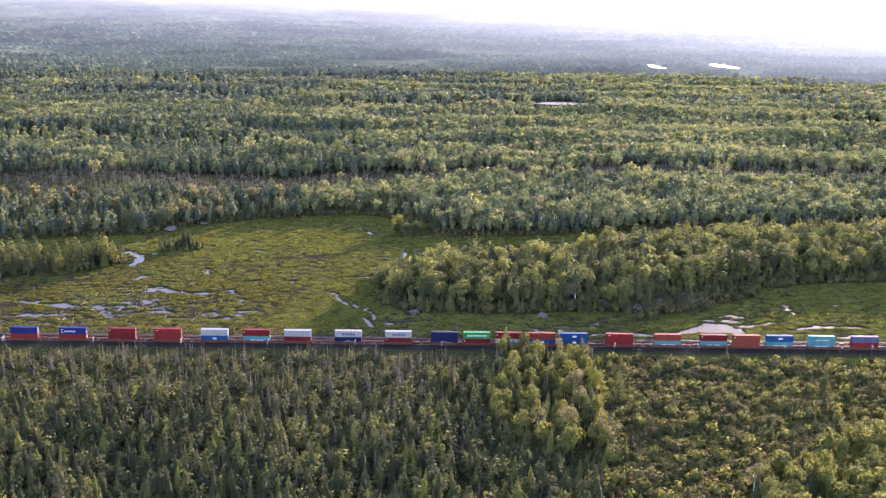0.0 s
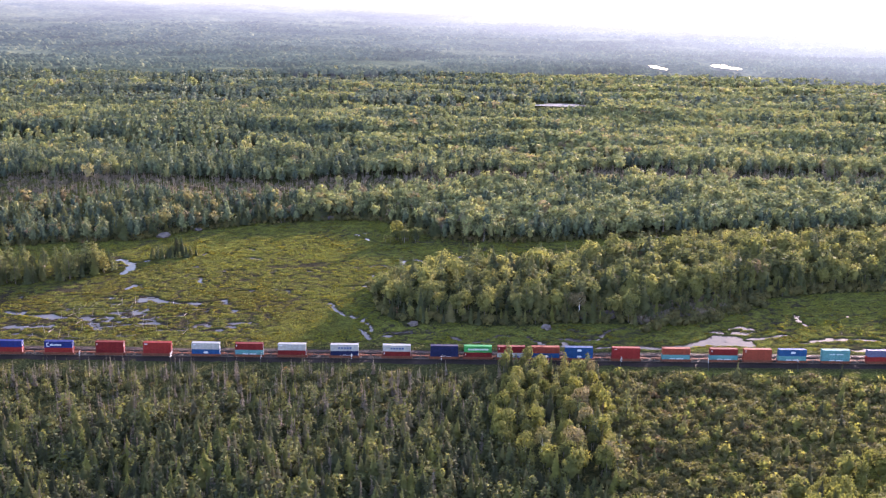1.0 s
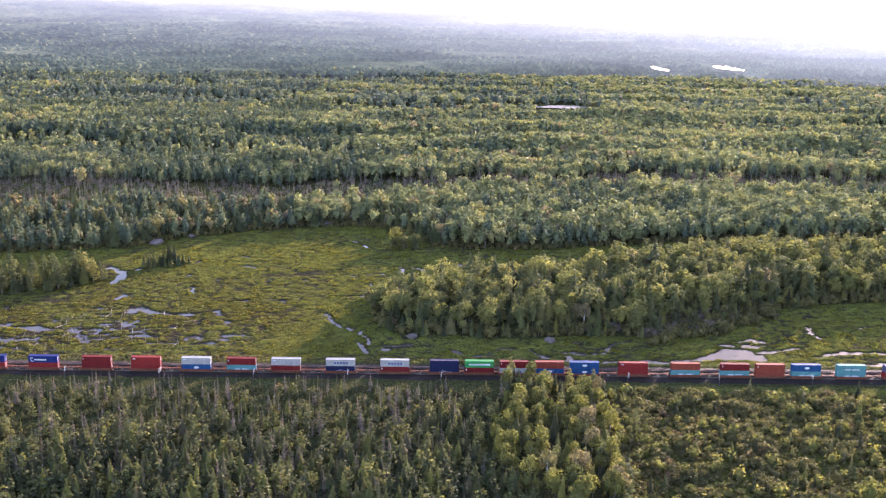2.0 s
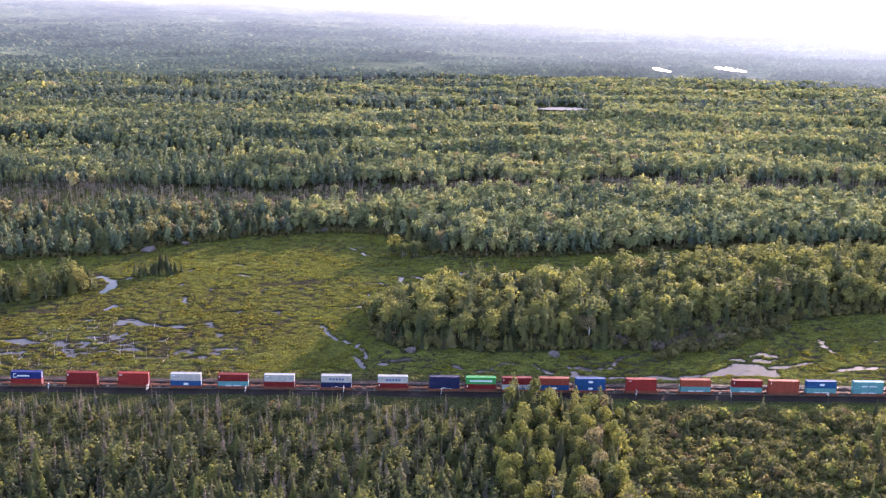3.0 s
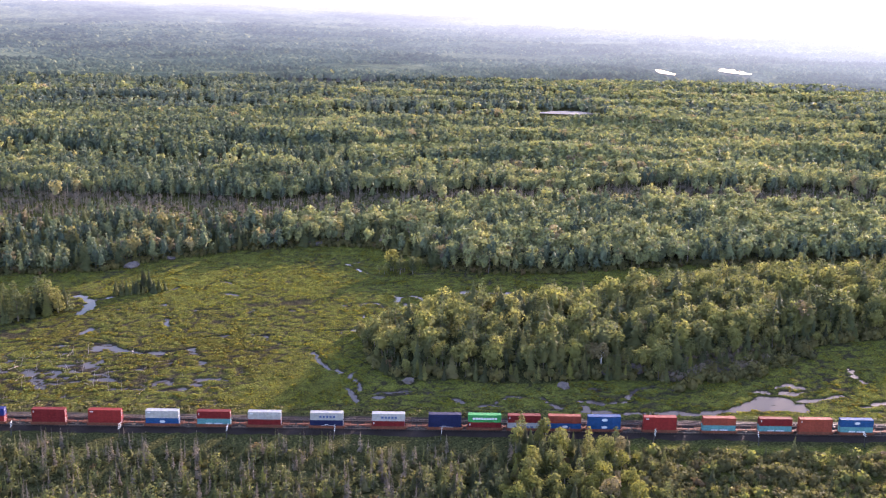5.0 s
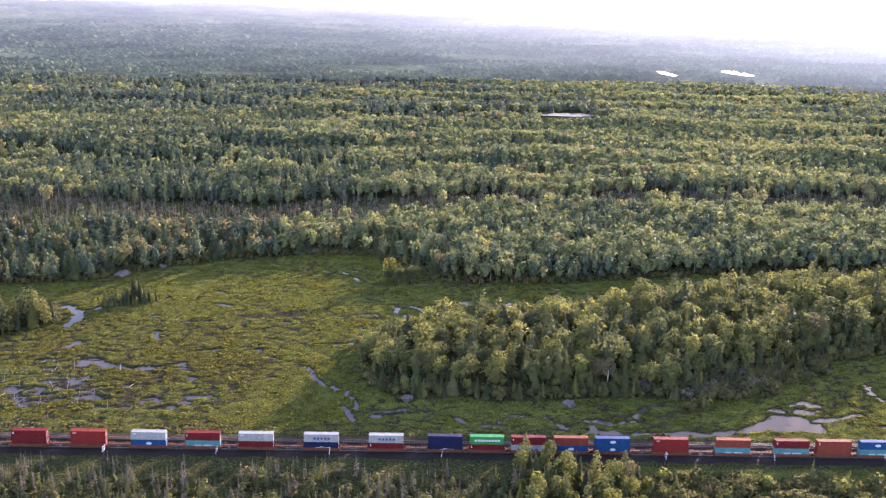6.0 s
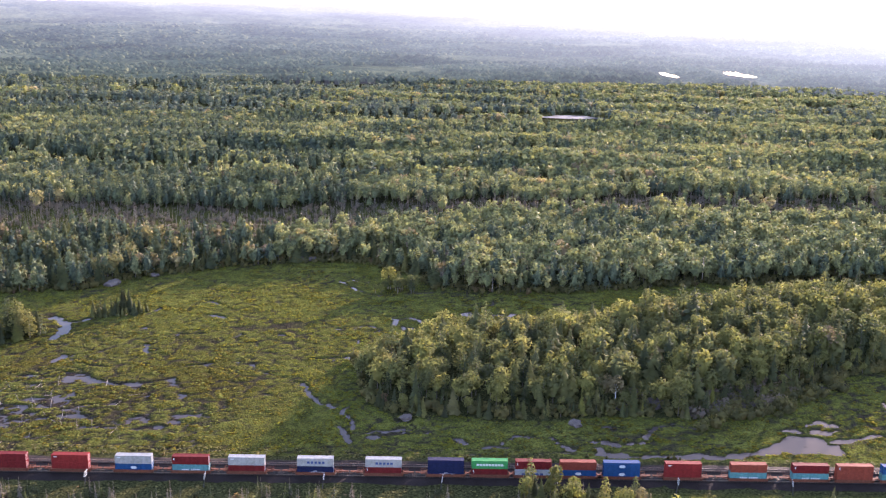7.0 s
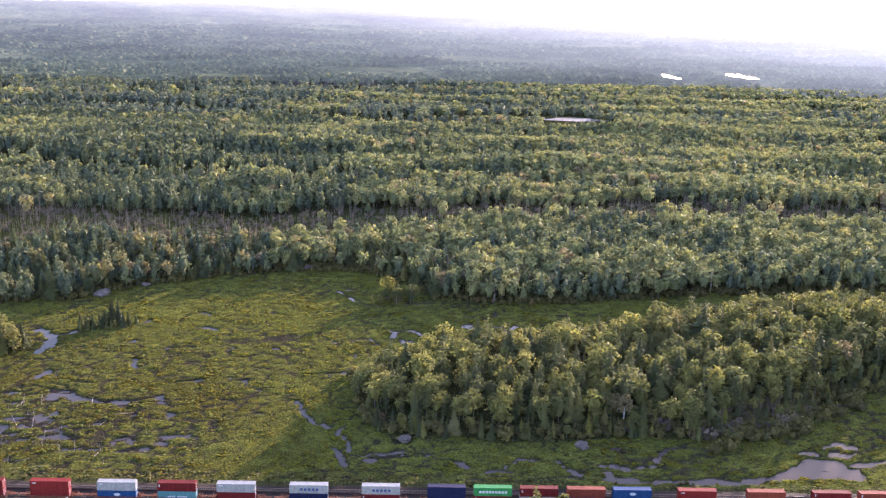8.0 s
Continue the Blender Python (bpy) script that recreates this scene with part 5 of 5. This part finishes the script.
fx, fy, ga = spread(-420, 420, 200, 520, 6.4, 0.45, seed=31)
ok = (fy > line_at(NORTH_EDGE, fx)) & in_sight(fx, fy) & ((fy < 520))
fx, fy = fx[ok], fy[ok]
cl = clearing(fx, fy)
keep = ga.random(fx.size) > cl * 0.985
# more broadleaf eastward, where it grows; its pale colour also stands in for haze
u = smooth_noise(fx, fy, 45.0) + ga.uniform(-0.3, 0.3, fx.size) - 0.10 * (fx < 0) - 0.26 * np.clip((-80 - fx) / 120, 0, 1) + 0.22 * np.clip(fx / 160, 0, 1)
size = (0.72 + 0.5 * ga.random(fx.size) ** 1.5 + 0.2 * (smooth_noise(fx, fy, 30.0) - 0.5)) * np.where((fy < 305) & (fx < 0), 0.92, 1.0)
pn, br = keep & (u < 0.46), keep & (u >= 0.46)
edge = (pn | br) & (fx < -10) & (fy < 312) & (ga.random(fx.size) < 0.5)
pn, br = pn & ~edge, br & ~edge
scatter("edge_spruces", SPRUCE_LO, feet(fx[edge], fy[edge]), size[edge] * ga.uniform(0.7, 1.7, edge.sum()), [PINE, BARK], "pointed dark green spruces at the forest edge", "spruces", squash=ga.uniform(1.0, 1.5, edge.sum()))
scatter("forest_pines", PINE_LO, feet(fx[pn], fy[pn]), size[pn], [HAZED_PINE, BARK], "dark green pines in dense mixed forest", "forest")
scatter("forest_broadleaf_trees", BROAD_LO, feet(fx[br], fy[br]), size[br], [HAZED_BROAD, BARK], "green broadleaf trees in dense mixed forest", "forest")
turn = (pn | br) & (ga.random(fx.size) < np.where(fx < -20, 0.1, 0.04)) & (fx < 60) & (fy < 320)
scatter("turning_trees", BROAD_LO, feet(fx[turn] + 2, fy[turn] + 2), size[turn] * 1.05, [TURNING, BARK], "broadleaf trees turning yellow-brown at the forest edge", "trees")
grey = (pn | br) & (ga.random(fx.size) < 0.22) & (fx < 40) & (fy < 310)
scatter("half_bare_trees", BARE_LO, feet(fx[grey] - 2, fy[grey] + 2.5), size[grey] * 0.95, [TWIGS, DEADWOOD], "half-bare grey-brown trees at the forest edge", "trees")
dx, dy, gb = spread(-420, 420, 282, 560, 4.6, 0.5, seed=32)
ok = (clearing(dx, dy) > 0.5) & (clearing(dx, dy) < 1.5) & in_sight(dx, dy)
dx, dy = dx[ok], dy[ok]
half = gb.random(dx.size) < 0.85
scatter("swamp_spars", BARE, feet(dx[half], dy[half]), gb.uniform(0.45, 1.0, half.sum()) * (0.5 + smooth_noise(dx[half], dy[half], 16.0)), [TWIGS, DEADWOOD], "bare grey dead trees in a forest swamp", "dead trees")
scatter("swamp_spruces", THIN_LO, feet(dx[~half], dy[~half]), gb.uniform(0.2, 0.75, (~half).sum()) * (0.5 + smooth_noise(dx[~half], dy[~half], 16.0)), [SPRUCE, DEADWOOD], "thin olive spruces in a forest swamp", "spruces")
low = gb.random(dx.size) < 0.45
scatter("swamp_brush", SHRUB_LO, feet(dx[low] + 1.5, dy[low] + 1.0), gb.uniform(0.5, 1.7, low.sum()), [TWIGS, DEADWOOD], "grey-brown dead brush in a forest swamp", "dead brush")
ex, ey, gc = spread(-340, 340, 195, 340, 3.4, 0.5, seed=33)
ok = (ey > line_at(NORTH_EDGE, ex) - 3) & (ey < line_at(NORTH_EDGE, ex) + 14) & in_sight(ex, ey)
scatter("forest_edge_shrubs", SHRUB_LO, feet(ex[ok], ey[ok]), gc.uniform(0.6, 1.7, ok.sum()), [SHRUB, BARK], "dark shrubs along the forest edge", "shrubs")

fx, fy, gd = spread(-1100, 1150, 520, 1000, 8.4, 0.45, seed=34)
ok = in_sight(fx, fy) & (gd.random(fx.size) > clearing(fx, fy))
fx, fy = fx[ok], fy[ok]
u = smooth_noise(fx, fy, 60.0) + gd.uniform(-0.35, 0.35, fx.size)
# eastward lean to pale broadleaf, partly in place of haze
c = u + 0.36 * np.clip(fx / 350, -0.8, 0.7) < 0.55
ridge = 0.72 + 0.6 * smooth_noise(fx, fy * 3.2, 150.0)
scatter("far_conifers", SPRUCE_FAR, feet(fx[c], fy[c]), gd.uniform(0.85, 1.12, c.sum()) * ridge[c], [HAZED_PINE, BARK], "dark conifers in far dense forest", "forest")
scatter("far_broadleaf_trees", BROAD_FAR, feet(fx[~c], fy[~c]), gd.uniform(0.85, 1.12, (~c).sum()) * ridge[~c], [HAZED_BROAD, BARK], "green broadleaf trees in far dense forest", "forest")
fx, fy, ge = spread(-1300, 1300, 1000, 1660, 11.6, 0.45, seed=35)
ok = in_sight(fx, fy) & (ge.random(fx.size) > clearing(fx, fy)) & (np.hypot(fx + 18, fy + 363) < 2015)
fx, fy = fx[ok], fy[ok]
u = smooth_noise(fx, fy, 80.0) + ge.uniform(-0.35, 0.35, fx.size)
c = u + 0.36 * np.clip(fx / 500, -0.8, 0.7) < 0.66
ridge = 0.72 + 0.6 * smooth_noise(fx, fy * 3.2, 190.0)
scatter("farther_conifers", SPRUCE_FAR, feet(fx[c], fy[c]), ge.uniform(0.9, 1.15, c.sum()) * ridge[c], [HAZED_BLUE, BARK], "dark conifers far off in dense forest", "forest", squash=np.full(c.sum(), 1.35))
scatter("farther_broadleaf_trees", BROAD_FAR, feet(fx[~c], fy[~c]), ge.uniform(0.9, 1.15, (~c).sum()) * ridge[~c], [HAZED_BROAD, BARK], "green broadleaf trees far off in dense forest", "forest", squash=np.full((~c).sum(), 1.3))


# ---------------------------------------------------------------- far ponds, lakes and bare rock
def sheet(name, cx, cy, rx, ry, z, mat, seed, label, category):
    g = np.random.default_rng(seed)
    bm = bmesh.new()
    pts = [(cx + rx * math.cos(a) * (1 + 0.25 * math.sin(3 * a + seed) + g.uniform(-0.08, 0.08)), cy + ry * math.sin(a) * (1 + g.uniform(-0.12, 0.12)), z)
           for a in np.linspace(0, 6.283, 40)[:-1]]
    bm.faces.new([bm.verts.new(p) for p in pts])
    return tagged(new(name, bm_mesh(name, bm, mat)), label, category, kind="structure")


sheet("forest_pond", 174, 1068, 44, 22, float(land(174, 1068)) + 0.9, MUDDY, 3, "small pale muddy forest pond", "pond")
for k, (lx, ly, rx, ry) in enumerate(FAR_LAKES):
    sheet("far_lake", lx, ly, rx, ry, 20.0, WATER, 4 + k, "far lake shining in the sun", "lake")


def boulder(x, y, r, seed):
    g = np.random.default_rng(seed)
    bm = bmesh.new()
    bmesh.ops.create_icosphere(bm, subdivisions=2, radius=1.0)
    for v in bm.verts:
        n = noise.noise(v.co * 1.7 + Vector((seed * 3.1, 0, 0)))
        v.co *= 1 + 0.45 * n + 0.25 * noise.noise(v.co * 4.1 + Vector((0, seed * 1.7, 0)))
        v.co = Vector((v.co.x * r * 1.4, v.co.y * r, v.co.z * r * 0.5))
    ob = tagged(new("boulder", bm_mesh("boulder", bm, ROCK)), "bare pinkish-grey granite outcrop among trees", "rock", "granite outcrops")
    ob.matrix_basis = pose(x, y, float(land(x, y)) + 0.1 * r, 0, 0, seed * 50)


for k, (x, y, r) in enumerate(((-27, 47, 2.2), (38, 44, 2.6), (60, 58, 3.0), (72, 62, 4.0), (84, 56, 3.4), (66, 72, 3.6), (96, 60, 3.0), (112, 66, 3.5),
                               (-196, 226, 4.0), (-178, 245, 2.5), (-100, 286, 3.2), (-92, 288, 3.0), (-246, 556, 6.0), (-258, 558, 5.0), (-234, 554, 5.0))):
    boulder(x, y, r, k + 1)
